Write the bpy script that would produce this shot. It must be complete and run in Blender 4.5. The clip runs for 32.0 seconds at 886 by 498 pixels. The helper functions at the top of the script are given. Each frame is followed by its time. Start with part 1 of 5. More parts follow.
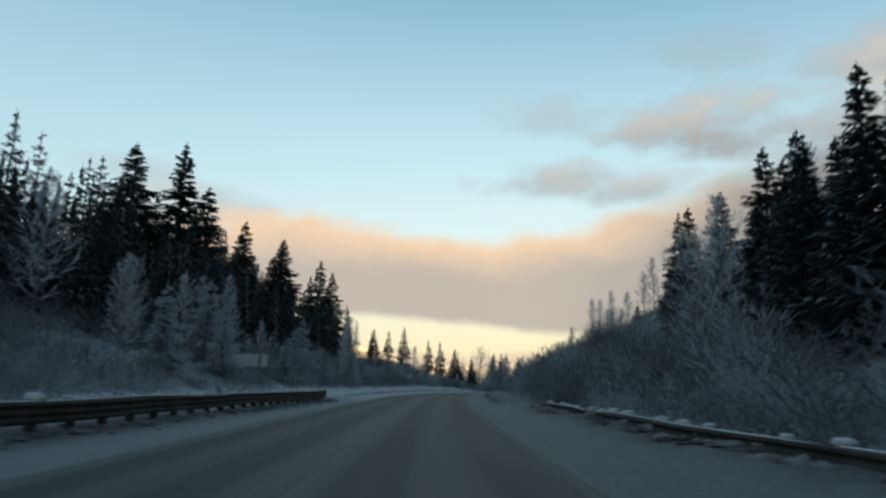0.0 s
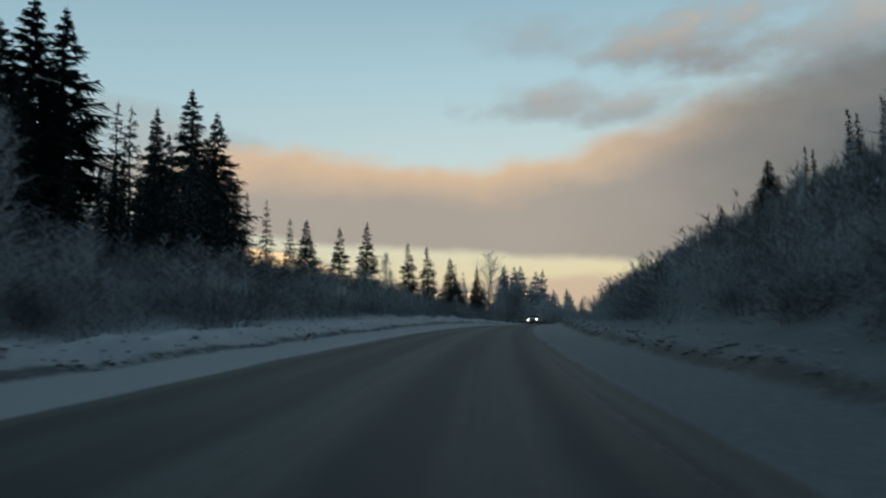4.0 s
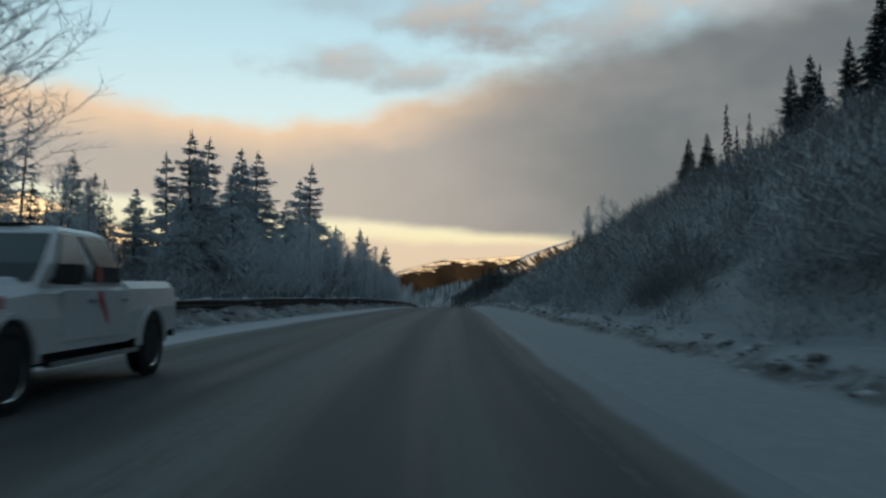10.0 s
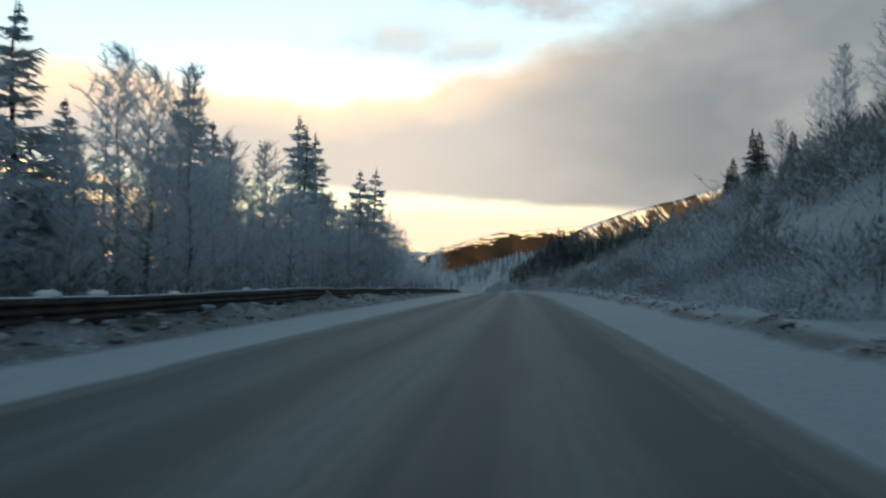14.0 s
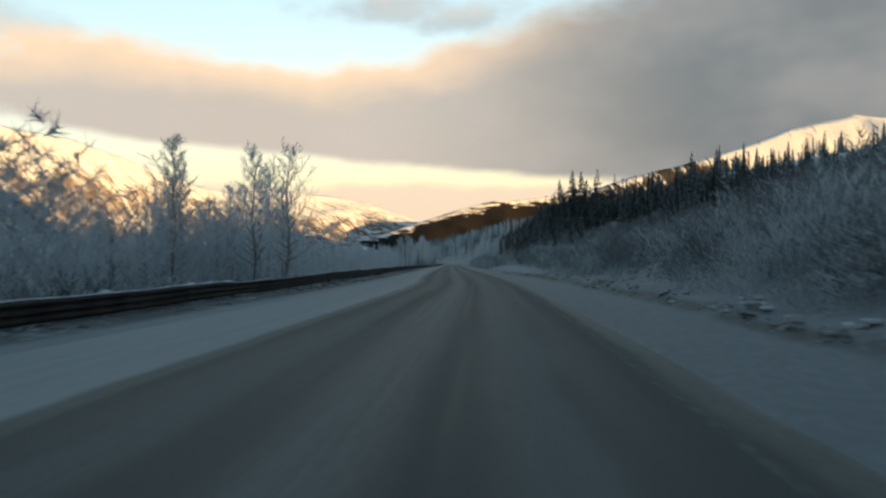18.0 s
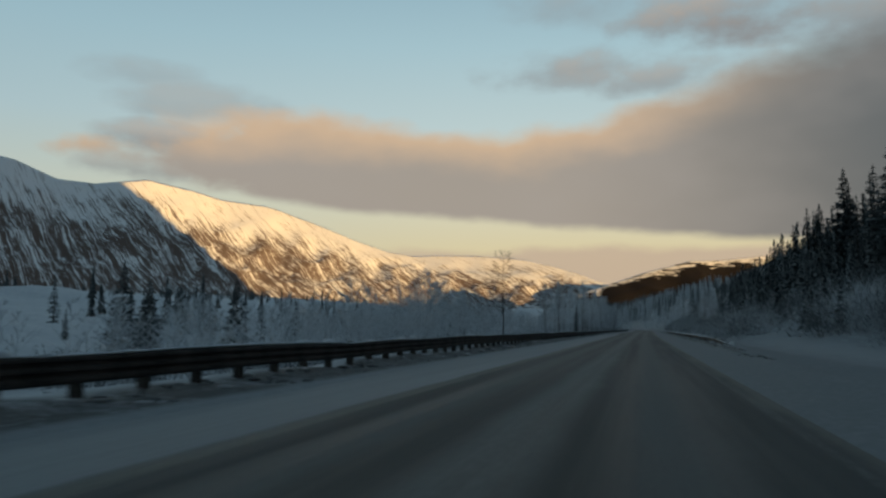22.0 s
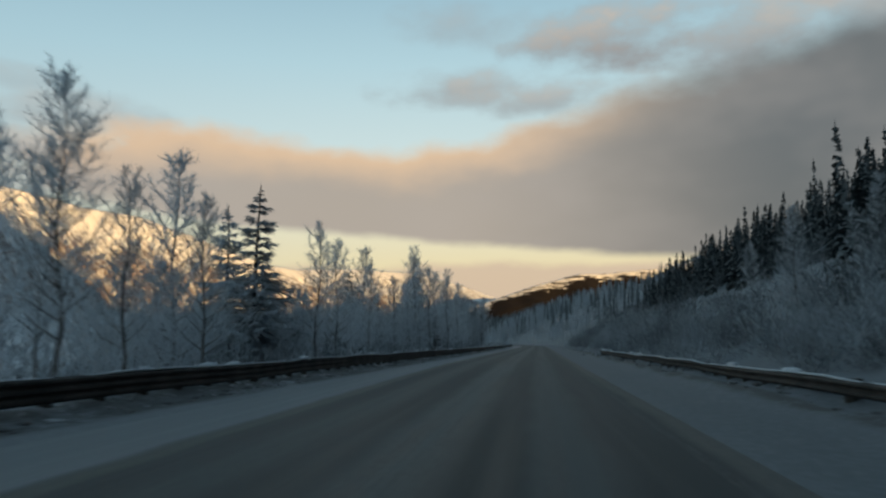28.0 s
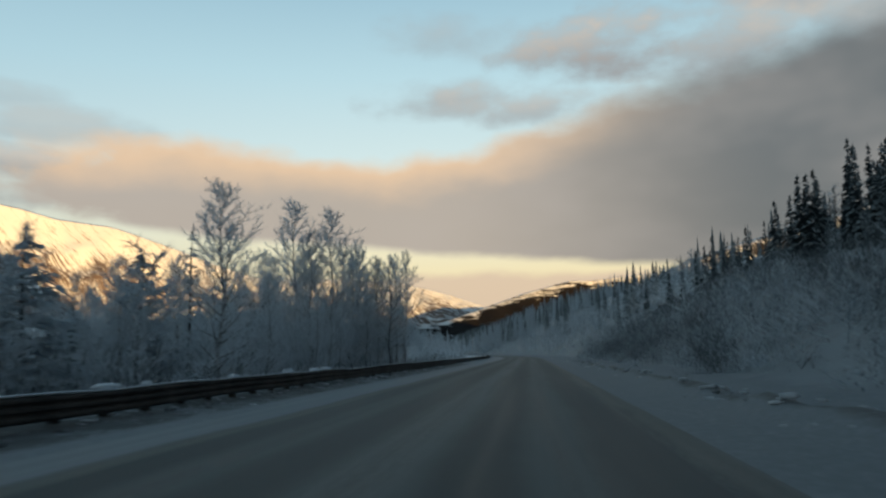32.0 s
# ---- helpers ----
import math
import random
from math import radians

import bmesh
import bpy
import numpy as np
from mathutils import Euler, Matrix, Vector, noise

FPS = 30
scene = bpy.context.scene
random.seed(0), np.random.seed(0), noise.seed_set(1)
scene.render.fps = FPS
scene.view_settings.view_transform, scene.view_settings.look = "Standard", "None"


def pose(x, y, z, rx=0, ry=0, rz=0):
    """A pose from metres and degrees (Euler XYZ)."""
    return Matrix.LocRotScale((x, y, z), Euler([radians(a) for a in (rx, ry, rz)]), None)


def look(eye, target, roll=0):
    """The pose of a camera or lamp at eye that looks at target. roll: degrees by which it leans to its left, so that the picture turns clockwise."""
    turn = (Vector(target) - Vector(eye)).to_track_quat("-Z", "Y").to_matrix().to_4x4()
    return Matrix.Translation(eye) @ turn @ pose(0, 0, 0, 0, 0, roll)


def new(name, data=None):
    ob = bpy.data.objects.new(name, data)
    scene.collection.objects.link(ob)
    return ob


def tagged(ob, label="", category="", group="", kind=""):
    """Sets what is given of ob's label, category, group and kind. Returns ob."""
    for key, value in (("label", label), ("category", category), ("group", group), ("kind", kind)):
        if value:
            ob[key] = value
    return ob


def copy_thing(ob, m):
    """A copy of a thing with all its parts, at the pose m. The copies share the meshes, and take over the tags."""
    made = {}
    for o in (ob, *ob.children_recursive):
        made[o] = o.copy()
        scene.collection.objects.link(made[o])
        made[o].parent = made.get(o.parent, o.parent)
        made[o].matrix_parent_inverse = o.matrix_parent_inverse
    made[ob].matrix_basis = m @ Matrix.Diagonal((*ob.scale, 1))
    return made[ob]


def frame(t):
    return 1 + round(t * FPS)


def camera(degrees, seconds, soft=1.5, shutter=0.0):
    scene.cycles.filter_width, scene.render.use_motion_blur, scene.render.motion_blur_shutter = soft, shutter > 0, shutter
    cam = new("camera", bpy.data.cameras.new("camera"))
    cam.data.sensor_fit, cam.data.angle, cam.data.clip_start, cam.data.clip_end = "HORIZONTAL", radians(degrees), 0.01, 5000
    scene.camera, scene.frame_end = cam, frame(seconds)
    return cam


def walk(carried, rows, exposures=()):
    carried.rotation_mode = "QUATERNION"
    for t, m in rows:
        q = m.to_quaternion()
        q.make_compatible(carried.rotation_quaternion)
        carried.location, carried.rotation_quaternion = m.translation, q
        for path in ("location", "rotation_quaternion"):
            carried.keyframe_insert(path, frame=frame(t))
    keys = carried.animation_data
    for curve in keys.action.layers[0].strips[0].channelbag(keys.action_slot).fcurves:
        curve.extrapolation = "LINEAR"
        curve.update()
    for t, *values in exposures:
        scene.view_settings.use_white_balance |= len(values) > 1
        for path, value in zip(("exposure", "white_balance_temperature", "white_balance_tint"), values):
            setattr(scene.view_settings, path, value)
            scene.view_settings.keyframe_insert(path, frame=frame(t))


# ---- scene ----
cam = camera(58.5, 32.0, 2.4, 0.25)
PATH = [
    (0.0, (0.000, 0.000, 1.330), (-2.324, 9.462, 3.582), 1.70),
    (0.5, (-3.193, 12.396, 2.019), (-5.282, 21.960, 4.057), 0.01),
    (1.0, (-6.313, 24.810, 2.715), (-8.465, 34.411, 4.501), -0.06),
    (1.5, (-9.348, 37.246, 3.420), (-11.571, 46.846, 5.118), -0.01),
    (2.0, (-12.296, 49.702, 4.134), (-14.202, 59.323, 6.084), 0.35),
    (2.5, (-15.156, 62.179, 4.857), (-17.089, 71.730, 7.104), -0.02),
    (2.9, (-17.375, 72.176, 5.441), (-19.504, 81.650, 7.830), -0.57),
    (3.0, (-17.918, 74.678, 5.587), (-20.161, 84.259, 7.372), -0.67),
    (3.5, (-20.545, 87.206, 6.320), (-22.893, 96.812, 7.812), -0.93),
    (4.0, (-23.001, 99.769, 7.049), (-25.246, 109.417, 8.420), -0.82),
    (4.5, (-25.268, 112.368, 7.773), (-27.273, 122.067, 9.153), -0.51),
    (5.0, (-27.345, 124.999, 8.491), (-29.041, 134.743, 9.966), -0.17),
    (5.5, (-29.232, 137.660, 9.203), (-30.620, 147.431, 10.816), 0.01),
    (6.0, (-30.924, 150.348, 9.907), (-32.006, 160.126, 11.700), 0.03),
    (6.5, (-32.413, 163.062, 10.594), (-33.413, 172.837, 12.452), -0.00),
    (7.0, (-33.687, 175.799, 11.257), (-34.311, 185.631, 12.972), 0.13),
    (7.5, (-34.741, 188.556, 11.891), (-35.013, 198.400, 13.630), 0.00),
    (8.0, (-35.576, 201.329, 12.496), (-35.739, 211.221, 13.956), -1.92),
    (8.5, (-36.191, 214.115, 13.073), (-35.830, 224.047, 14.183), -0.00),
    (9.0, (-36.581, 226.910, 13.620), (-36.241, 236.878, 14.335), -1.52),
    (9.5, (-36.736, 239.709, 14.138), (-36.560, 249.646, 15.242), -0.00),
    (10.0, (-36.643, 252.509, 14.624), (-36.208, 262.460, 15.511), 0.54),
    (10.5, (-36.298, 265.305, 15.079), (-36.121, 275.269, 15.899), 0.00),
    (11.0, (-35.726, 278.092, 15.504), (-35.599, 288.060, 16.300), 0.64),
    (11.5, (-35.007, 290.873, 15.899), (-35.364, 300.851, 16.457), 0.00),
    (12.0, (-34.228, 303.649, 16.267), (-34.331, 313.611, 17.137), -0.31),
    (12.5, (-33.425, 316.425, 16.609), (-33.420, 326.392, 17.415), 0.00),
    (13.0, (-32.603, 329.199, 16.925), (-32.801, 339.140, 17.991), 0.20),
    (13.5, (-31.763, 341.972, 17.217), (-31.986, 351.940, 17.981), 0.00),
    (14.0, (-30.912, 354.745, 17.484), (-31.208, 364.725, 18.034), 0.19),
    (14.5, (-30.051, 367.516, 17.728), (-30.267, 377.485, 18.483), 0.30),
    (15.0, (-29.186, 380.288, 17.948), (-29.540, 390.255, 18.672), 0.27),
    (15.5, (-28.342, 393.061, 18.144), (-29.000, 403.018, 18.800), 0.19),
    (16.0, (-27.543, 405.837, 18.317), (-28.504, 415.773, 18.905), 0.12),
    (16.5, (-26.799, 418.616, 18.466), (-27.898, 428.540, 19.023), 0.09),
    (16.7, (-26.517, 423.728, 18.519), (-26.891, 433.721, 18.552), 0.05),
    (16.8, (-26.380, 426.285, 18.544), (-26.105, 436.266, 19.088), 0.03),
    (17.0, (-26.113, 431.398, 18.591), (-24.867, 441.295, 19.291), 0.00),
    (17.5, (-25.492, 444.184, 18.691), (-25.406, 454.183, 18.777), -0.00),
    (18.0, (-24.941, 456.973, 18.763), (-25.128, 466.970, 18.940), 0.10),
    (18.5, (-24.464, 469.765, 18.807), (-24.480, 479.760, 19.143), 0.00),
    (19.0, (-24.068, 482.560, 18.827), (-24.681, 492.531, 19.281), -0.32),
    (19.5, (-23.773, 495.357, 18.831), (-25.520, 505.190, 19.337), -0.00),
    (20.0, (-23.603, 508.157, 18.830), (-25.414, 517.911, 20.092), 0.16),
    (20.5, (-23.566, 520.958, 18.829), (-25.729, 530.658, 19.942), 0.00),
    (21.0, (-23.646, 533.759, 18.828), (-26.301, 543.367, 19.621), 1.15),
    (21.5, (-23.795, 546.559, 18.827), (-26.427, 556.127, 20.059), 0.00),
    (22.0, (-23.959, 559.359, 18.826), (-26.476, 568.988, 19.796), 0.58),
    (22.5, (-24.116, 572.158, 18.825), (-26.762, 581.729, 20.008), 0.00),
    (22.7, (-24.176, 577.278, 18.825), (-26.259, 586.977, 20.082), 0.39),
    (23.0, (-24.264, 584.958, 18.824), (-26.624, 594.590, 20.110), 0.94),
    (23.5, (-24.402, 597.758, 18.823), (-26.766, 607.380, 20.175), 0.00),
    (24.0, (-24.531, 610.558, 18.822), (-26.468, 620.285, 20.103), 0.28),
    (24.4, (-24.628, 620.798, 18.821), (-26.574, 630.532, 20.026), -0.03),
    (24.5, (-24.651, 623.358, 18.821), (-26.859, 633.051, 19.906), -0.10),
    (25.0, (-24.762, 636.159, 18.820), (-26.965, 645.864, 19.792), -0.26),
    (25.5, (-24.864, 648.959, 18.819), (-26.808, 658.722, 19.767), -0.24),
    (26.0, (-24.957, 661.759, 18.817), (-26.521, 671.581, 19.861), -0.18),
    (26.5, (-25.040, 674.559, 18.816), (-26.241, 684.403, 20.107), -0.22),
    (27.0, (-25.115, 687.359, 18.815), (-25.990, 697.176, 20.508), -0.40),
    (27.5, (-25.180, 700.160, 18.813), (-26.182, 710.025, 20.110), 0.00),
    (28.0, (-25.236, 712.960, 18.812), (-26.425, 722.819, 19.990), -0.09),
    (28.5, (-25.283, 725.760, 18.810), (-26.183, 735.650, 19.986), 0.00),
    (29.0, (-25.321, 738.561, 18.809), (-26.338, 748.418, 20.151), 0.56),
    (29.5, (-25.350, 751.361, 18.807), (-26.228, 761.235, 20.125), -0.31),
    (30.0, (-25.369, 764.161, 18.806), (-26.717, 773.958, 20.288), -0.38),
    (30.5, (-25.380, 776.961, 18.804), (-26.645, 786.777, 20.239), 0.00),
    (31.0, (-25.381, 789.762, 18.802), (-26.456, 799.640, 19.926), -0.58),
    (31.5, (-25.373, 802.562, 18.801), (-26.390, 812.430, 20.063), -0.83),
    (32.0, (-25.358, 815.362, 18.799), (-26.408, 825.220, 20.110), -0.95),
]
walk(cam, [(t, look(eye, target, roll)) for t, eye, target, roll in PATH],
     [(t, stops, 6500, 7) for t, stops in [(0, .35), (.5, .2), (1, .1), (3, -.1), (6, -.08), (9, .1), (10, .25), (11, .47), (13, .92), (14.5, .92), (17, .72), (18, .57), (19, .42), (20, .22), (21, .0), (22, -.24), (24, -.32), (27, -.05), (28, .02), (30, .15), (32, .15)]])

# ---- sky, sun ----
SUN_AZ, SUN_EL = 120.0, 6.7     # degrees clockwise from +y, degrees up


class Nodes:
    """Short hands for a node tree."""

    def __init__(self, tree):
        self.t = tree

    def add(self, kind, **k):
        n = self.t.nodes.new(kind)
        for a, v in k.items():
            setattr(n, a, v)
        return n

    def put(self, sock, v):
        if isinstance(v, bpy.types.NodeSocket):
            self.t.links.new(v, sock)
        elif v is not None:
            sock.default_value = v

    def m(self, op, a, b=None, c=None):
        n = self.add("ShaderNodeMath", operation=op)
        for s, v in zip(n.inputs, (a, b, c)):
            self.put(s, v)
        return n.outputs[0]

    def step(self, x, lo, hi, a=0.0, b=1.0):
        n = self.add("ShaderNodeMapRange", interpolation_type="SMOOTHSTEP")
        for s, v in zip(n.inputs, (x, lo, hi, a, b)):
            self.put(s, v)
        return n.outputs[0]

    def mix(self, f, a, b, blend="MIX"):
        n = self.add("ShaderNodeMix", data_type="RGBA", blend_type=blend)
        self.put(n.inputs[0], f)
        for i, v in ((6, a), (7, b)):
            self.put(n.inputs[i], v if isinstance(v, bpy.types.NodeSocket) else (*v, 1.0))
        return n.outputs[2]

    def noise(self, vec, scale, detail=4.0, rough=0.55, warp=0.0):
        n = self.add("ShaderNodeTexNoise")
        self.put(n.inputs["Vector"], vec)
        n.inputs["Scale"].default_value, n.inputs["Detail"].default_value, n.inputs["Roughness"].default_value = scale, detail, rough
        n.inputs["Distortion"].default_value = warp
        return n.outputs["Fac"]

    def ramp(self, f, stops):
        n = self.add("ShaderNodeValToRGB")
        r = n.color_ramp
        while len(r.elements) < len(stops):
            r.elements.new(0.5)
        for e, (p, c) in zip(r.elements, stops):
            e.position, e.color = p, (*c, 1.0)
        self.put(n.inputs[0], f)
        return n.outputs[0]


def build_sky():
    world = bpy.data.worlds.new("sky")
    scene.world = world
    world.use_nodes = True
    n = Nodes(world.node_tree)
    bg = world.node_tree.nodes["Background"]
    sky = n.add("ShaderNodeTexSky", sky_type="NISHITA", sun_disc=False)
    sky.sun_elevation, sky.sun_rotation = radians(SUN_EL), radians(SUN_AZ)
    co = n.add("ShaderNodeTexCoord").outputs["Generated"]
    xyz = n.add("ShaderNodeSeparateXYZ")
    n.put(xyz.inputs[0], co)
    x, y, z = xyz.outputs
    az = n.m("MULTIPLY", n.m("ARCTAN2", x, y), 57.2958)
    el = n.m("MULTIPLY", n.m("ARCSINE", z), 57.2958)
    flat = n.add("ShaderNodeCombineXYZ")
    n.put(flat.inputs[0], n.m("MULTIPLY", az, 0.035))
    n.put(flat.inputs[1], n.m("MULTIPLY", el, 0.062))
    v = flat.outputs[0]
    big, small = n.noise(v, 2.2, 3), n.noise(v, 6.0, 5, 0.52)
    nb = n.m("SUBTRACT", big, 0.5)
    ns = n.m("SUBTRACT", small, 0.5)
    # clear sky, bright and warm low down, darker overhead
    clear = n.ramp(n.m("DIVIDE", el, 90.0), [
        (0.0, (0.80, 0.58, 0.33)), (0.055, (0.90, 0.74, 0.44)), (0.1, (0.86, 0.82, 0.62)), (0.155, (0.66, 0.79, 0.80)),
        (0.22, (0.50, 0.70, 0.78)), (0.33, (0.25, 0.44, 0.58)), (0.46, (0.075, 0.14, 0.21)), (1.0, (0.022, 0.045, 0.08))])
    clear = n.mix(n.step(az, -60.0, -6.0, 0.45, 0.0), clear, (0.26, 0.44, 0.55))
    clear = n.mix(0.12, clear, n.mix(1.0, sky.outputs[0], (0.10, 0.10, 0.10), "MULTIPLY"))
    # main bank of cloud: its upper and lower edges by bearing
    def edge(stops):
        g = n.ramp(n.m("DIVIDE", n.m("ADD", az, 60.0), 120.0), [((a + 60) / 120, (e / 30,) * 3) for a, e in stops])
        return n.m("MULTIPLY", g, 30.0)
    up = edge([(-60, 12.0), (-36, 14.2), (-27, 14.9), (-18, 14.0), (-10, 13.3), (-4, 14.3), (1, 15.5), (6, 16.8), (11, 18.0), (16, 19.4), (32, 21.5)])
    low = edge([(-60, 10.5), (-32, 9.3), (-24, 8.4), (-15, 7.8), (-9, 7.4), (-1, 6.8), (9, 6.0), (20, 5.4), (40, 4.5)])
    e_up = n.m("ADD", el, n.m("ADD", n.m("MULTIPLY", nb, 3.4), n.m("MULTIPLY", ns, 2.2)))
    e_low = n.m("ADD", el, n.m("ADD", n.m("MULTIPLY", nb, 1.0), n.m("MULTIPLY", ns, 0.9)))
    under = n.m("SUBTRACT", up, e_up)           # degrees below the bank's upper edge
    bank = n.m("MULTIPLY", n.step(under, n.step(az, 0.0, 14.0, -0.8, -1.9), n.step(az, 0.0, 14.0, 0.8, 1.5)), n.step(n.m("SUBTRACT", e_low, low), -0.4, 0.45))
    # its ragged left end: three tongues
    tongues = n.m("MULTIPLY", n.m("SINE", n.m("ADD", n.m("MULTIPLY", el, 1.75), 0.4)), 2.6)
    bank = n.m("MULTIPLY", bank, n.step(n.m("ADD", n.m("ADD", az, tongues), n.m("MULTIPLY", ns, 20.0)), -38.5, -31.0))
    # broken puffs above it
    soft = n.m("ADD", n.m("MULTIPLY", n.m("SUBTRACT", n.noise(v, 3.6, 6, 0.55), 0.5), 5.5), n.m("MULTIPLY", nb, 2.0))
    puff, hue = 0.0, 0.0
    for a0, e0, ra, re, much in [(6.5, 21.2, 7.0, 2.0, 1.0), (-4.0, 18.2, 5.0, 1.3, 0.75), (2.5, 17.4, 7.0, 1.1, 0.7), (13.5, 20.8, 5.0, 2.2, 0.8), (-5.0, 22.4, 5.0, 1.4, 0.4),
                                 (20.0, 24.0, 7.0, 2.0, 0.8), (27, 21.5, 6.0, 1.8, 0.7), (-31.4, 15.2, 4.6, 1.0, 0.45), (-36.5, 16.8, 3.0, 0.8, 0.35), (-35.0, 12.6, 3.2, 0.8, 0.85), (-37.0, 10.5, 3.0, 0.7, 0.8), (8, 26.5, 6.0, 1.2, 0.3)]:
        du = n.m("DIVIDE", n.m("SUBTRACT", az, float(a0)), ra)
        dv = n.m("DIVIDE", n.m("SUBTRACT", el, e0), re)
        q = n.m("ADD", n.m("SUBTRACT", 0.75, n.m("MULTIPLY", n.m("ADD", n.m("MULTIPLY", du, du), n.m("MULTIPLY", dv, dv)), 0.55)), soft)
        q = n.m("MULTIPLY", n.step(q, -0.7, 1.35), much)
        hue = n.m("MAXIMUM", hue, n.m("MULTIPLY", n.step(n.m("ADD", dv, n.m("MULTIPLY", soft, 0.6)), -0.6, 1.2), q))
        puff = n.m("MAXIMUM", puff, q)
    # thin haze bank on the horizon
    haze = n.m("MULTIPLY", n.step(n.m("ADD", el, n.m("ADD", n.m("MULTIPLY", nb, 2.0), n.m("MULTIPLY", ns, 1.2))), 6.0, 5.1), n.step(az, -24.0, -14.0))
    haze = n.m("MULTIPLY", haze, 0.75)
    warm = n.m("MULTIPLY", n.step(under, 3.6, 0.0), n.step(az, 14.0, -8.0))
    grey = n.mix(n.step(az, -8.0, 20.0), (0.43, 0.372, 0.325), (0.132, 0.144, 0.153))
    grey = n.mix(n.m("MULTIPLY", n.step(big, 0.35, 0.7), 0.26), grey, (0.46, 0.41, 0.385))
    body = n.mix(n.m("MULTIPLY", warm, 0.9), grey, (0.78, 0.54, 0.35))
    out = n.mix(haze, clear, (0.62, 0.46, 0.36))
    out = n.mix(puff, out, n.mix(hue, (0.30, 0.30, 0.31), (0.60, 0.50, 0.42)))
    out = n.mix(n.m("MULTIPLY", bank, 0.97), out, body)
    out = n.mix(n.step(n.m("ABSOLUTE", n.m("ADD", az, 5.0)), 55.0, 110.0, 0.0, 0.9), out, n.mix(n.step(el, 26.0, 54.0), (0.25, 0.33, 0.375), (0.04, 0.066, 0.098)))
    # the land's own dusk below the horizon
    out = n.mix(n.step(el, -1.5, 0.0), (0.03, 0.035, 0.04), out)
    n.put(bg.inputs[0], out)
    bg.inputs[1].default_value = SKY


SKY = 1.0
build_sky()
sun = new("sun", bpy.data.lights.new("sun", "SUN"))
sun.data.energy, sun.data.angle, sun.data.color = 6.4, radians(0.5), (1.0, 0.60, 0.22)
a, e = radians(SUN_AZ), radians(SUN_EL)
sun.matrix_world = look(Vector((math.sin(a) * math.cos(e), math.cos(a) * math.cos(e), math.sin(e))) * 1500, (0, 0, 0))

# ---- the road's line: s metres along it, d metres to the right of the driven track ----
S = np.arange(-200, 5200.1, 1.0)


def smooth(a, n=51):
    k = np.hanning(n + 2)[1:-1]
    return np.convolve(np.pad(a, n // 2, mode="edge"), k / k.sum(), "valid")


T1 = S / 25.6
HEAD = smooth(np.radians(np.interp(T1, [0, 3, 6, 9, 11, 13, 15, 17, 19, 21, 32, 38, 46], [-14.7, -12.3, -7.1, -1.2, 3.4, 3.7, 3.9, 2.9, 1.6, -.8, .1, 0, -9])))
GRADE = smooth(np.interp(T1, [0, 3, 6, 9, 11, 13, 17, 19, 32], [5.3, 5.8, 5.5, 4.1, 3.2, 2.3, .9, 0, 0]) / 100)


def summed(f):
    a = np.concatenate([[0], np.cumsum((f[1:] + f[:-1]) / 2)])
    return a - a[200]


PX, PY, PZ = summed(np.sin(HEAD)), summed(np.cos(HEAD)), summed(GRADE)

# heights over the road, by distance from the track, along the road
LEFT_A = [7.2, 10.5, 14, 22, 34, 52, 110, 250, 600, 1300, 3200]
LEFT_S = [-100, 120, 200, 262, 330, 440, 520, 650, 1000, 1600]
LEFT_H = np.array([
    [0, 0.1, .6, 2.8, 6.5, 13, 30, 50, 60, 60, 60],
    [0, 0.3, 1.0, 3.4, 6.5, 13, 28, 45, 55, 60, 60],
    [0, 0.7, 1.6, 4.6, 6.2, 9.5, 16, 25, 30, 30, 40],
    [0, 0.3, .9, 2.7, 4.6, 5, 8, 15, 20, 20, 30],
    [0, 0.0, -.2, -.3, 0, 1, 3, 8, 12, 20, 30],
    [0, 0.0, -.6, -.9, -1, -1, 2, 8, 12, 20, 30],
    [0, 0.0, -1.4, -2.4, -3, -3, 0, 6, 14, 25, 40],
    [0, 0.0, -1.5, -2.6, -3, -2.5, 3, 9, 16, 30, 50],
    [0, 0.0, -1.5, -2.6, -3, -1.5, 6, 14, 25, 40, 60],
    [0, 0.0, -.5, -.6, 1, 4, 12, 25, 40, 60, 80]])
RIGHT_A = [2.3, 4.3, 6, 9, 14, 25, 50, 100, 250, 620]
RIGHT_S = [-100, 50, 100, 240, 420, 500, 560, 610, 660, 800, 1600]
RIGHT_H = np.array([
    [0, .1, .1, .3, 1.8, 6, 15, 32, 70, 110],
    [0, .1, .1, .4, 2.2, 7, 17, 32, 70, 110],
    [0, .15, .3, 1.0, 4, 10, 22, 42, 80, 120],
    [0, .25, .25, .5, 3.4, 9.5, 22, 45, 90, 130],
    [0, .3, .2, .4, 3.4, 11, 26, 46, 90, 130],
    [0, .25, .2, .4, 1.8, 6.5, 16, 31, 60, 85],
    [0, .1, .1, .1, .4, 2.4, 7.5, 17, 34, 52],
    [0, .05, .1, .1, .5, 3.5, 11, 23, 44, 62],
    [0, .05, .0, .3, 2.2, 6.5, 15, 29, 52, 70],
    [0, .05, .1, .5, 3.2, 8.5, 20, 36, 60, 80],
    [0, .05, .1, .5, 3.2, 9, 21, 38, 62, 85]])
WAVE = np.random.RandomState(5).uniform(-1, 1, (24, 5))


def ruffle(x, y, scale):
    """Smooth bumps, about -1 to 1."""
    out = np.zeros(np.shape(x))
    for a, b, c, ph, w in WAVE:
        k = (0.4 + 1.6 * abs(w)) / scale
        out = out + np.sin((a * x + b * y) / math.hypot(a, b) * k * 6.28 + ph * 9) * (0.25 + 0.5 * abs(c)) / 3.2
    return out


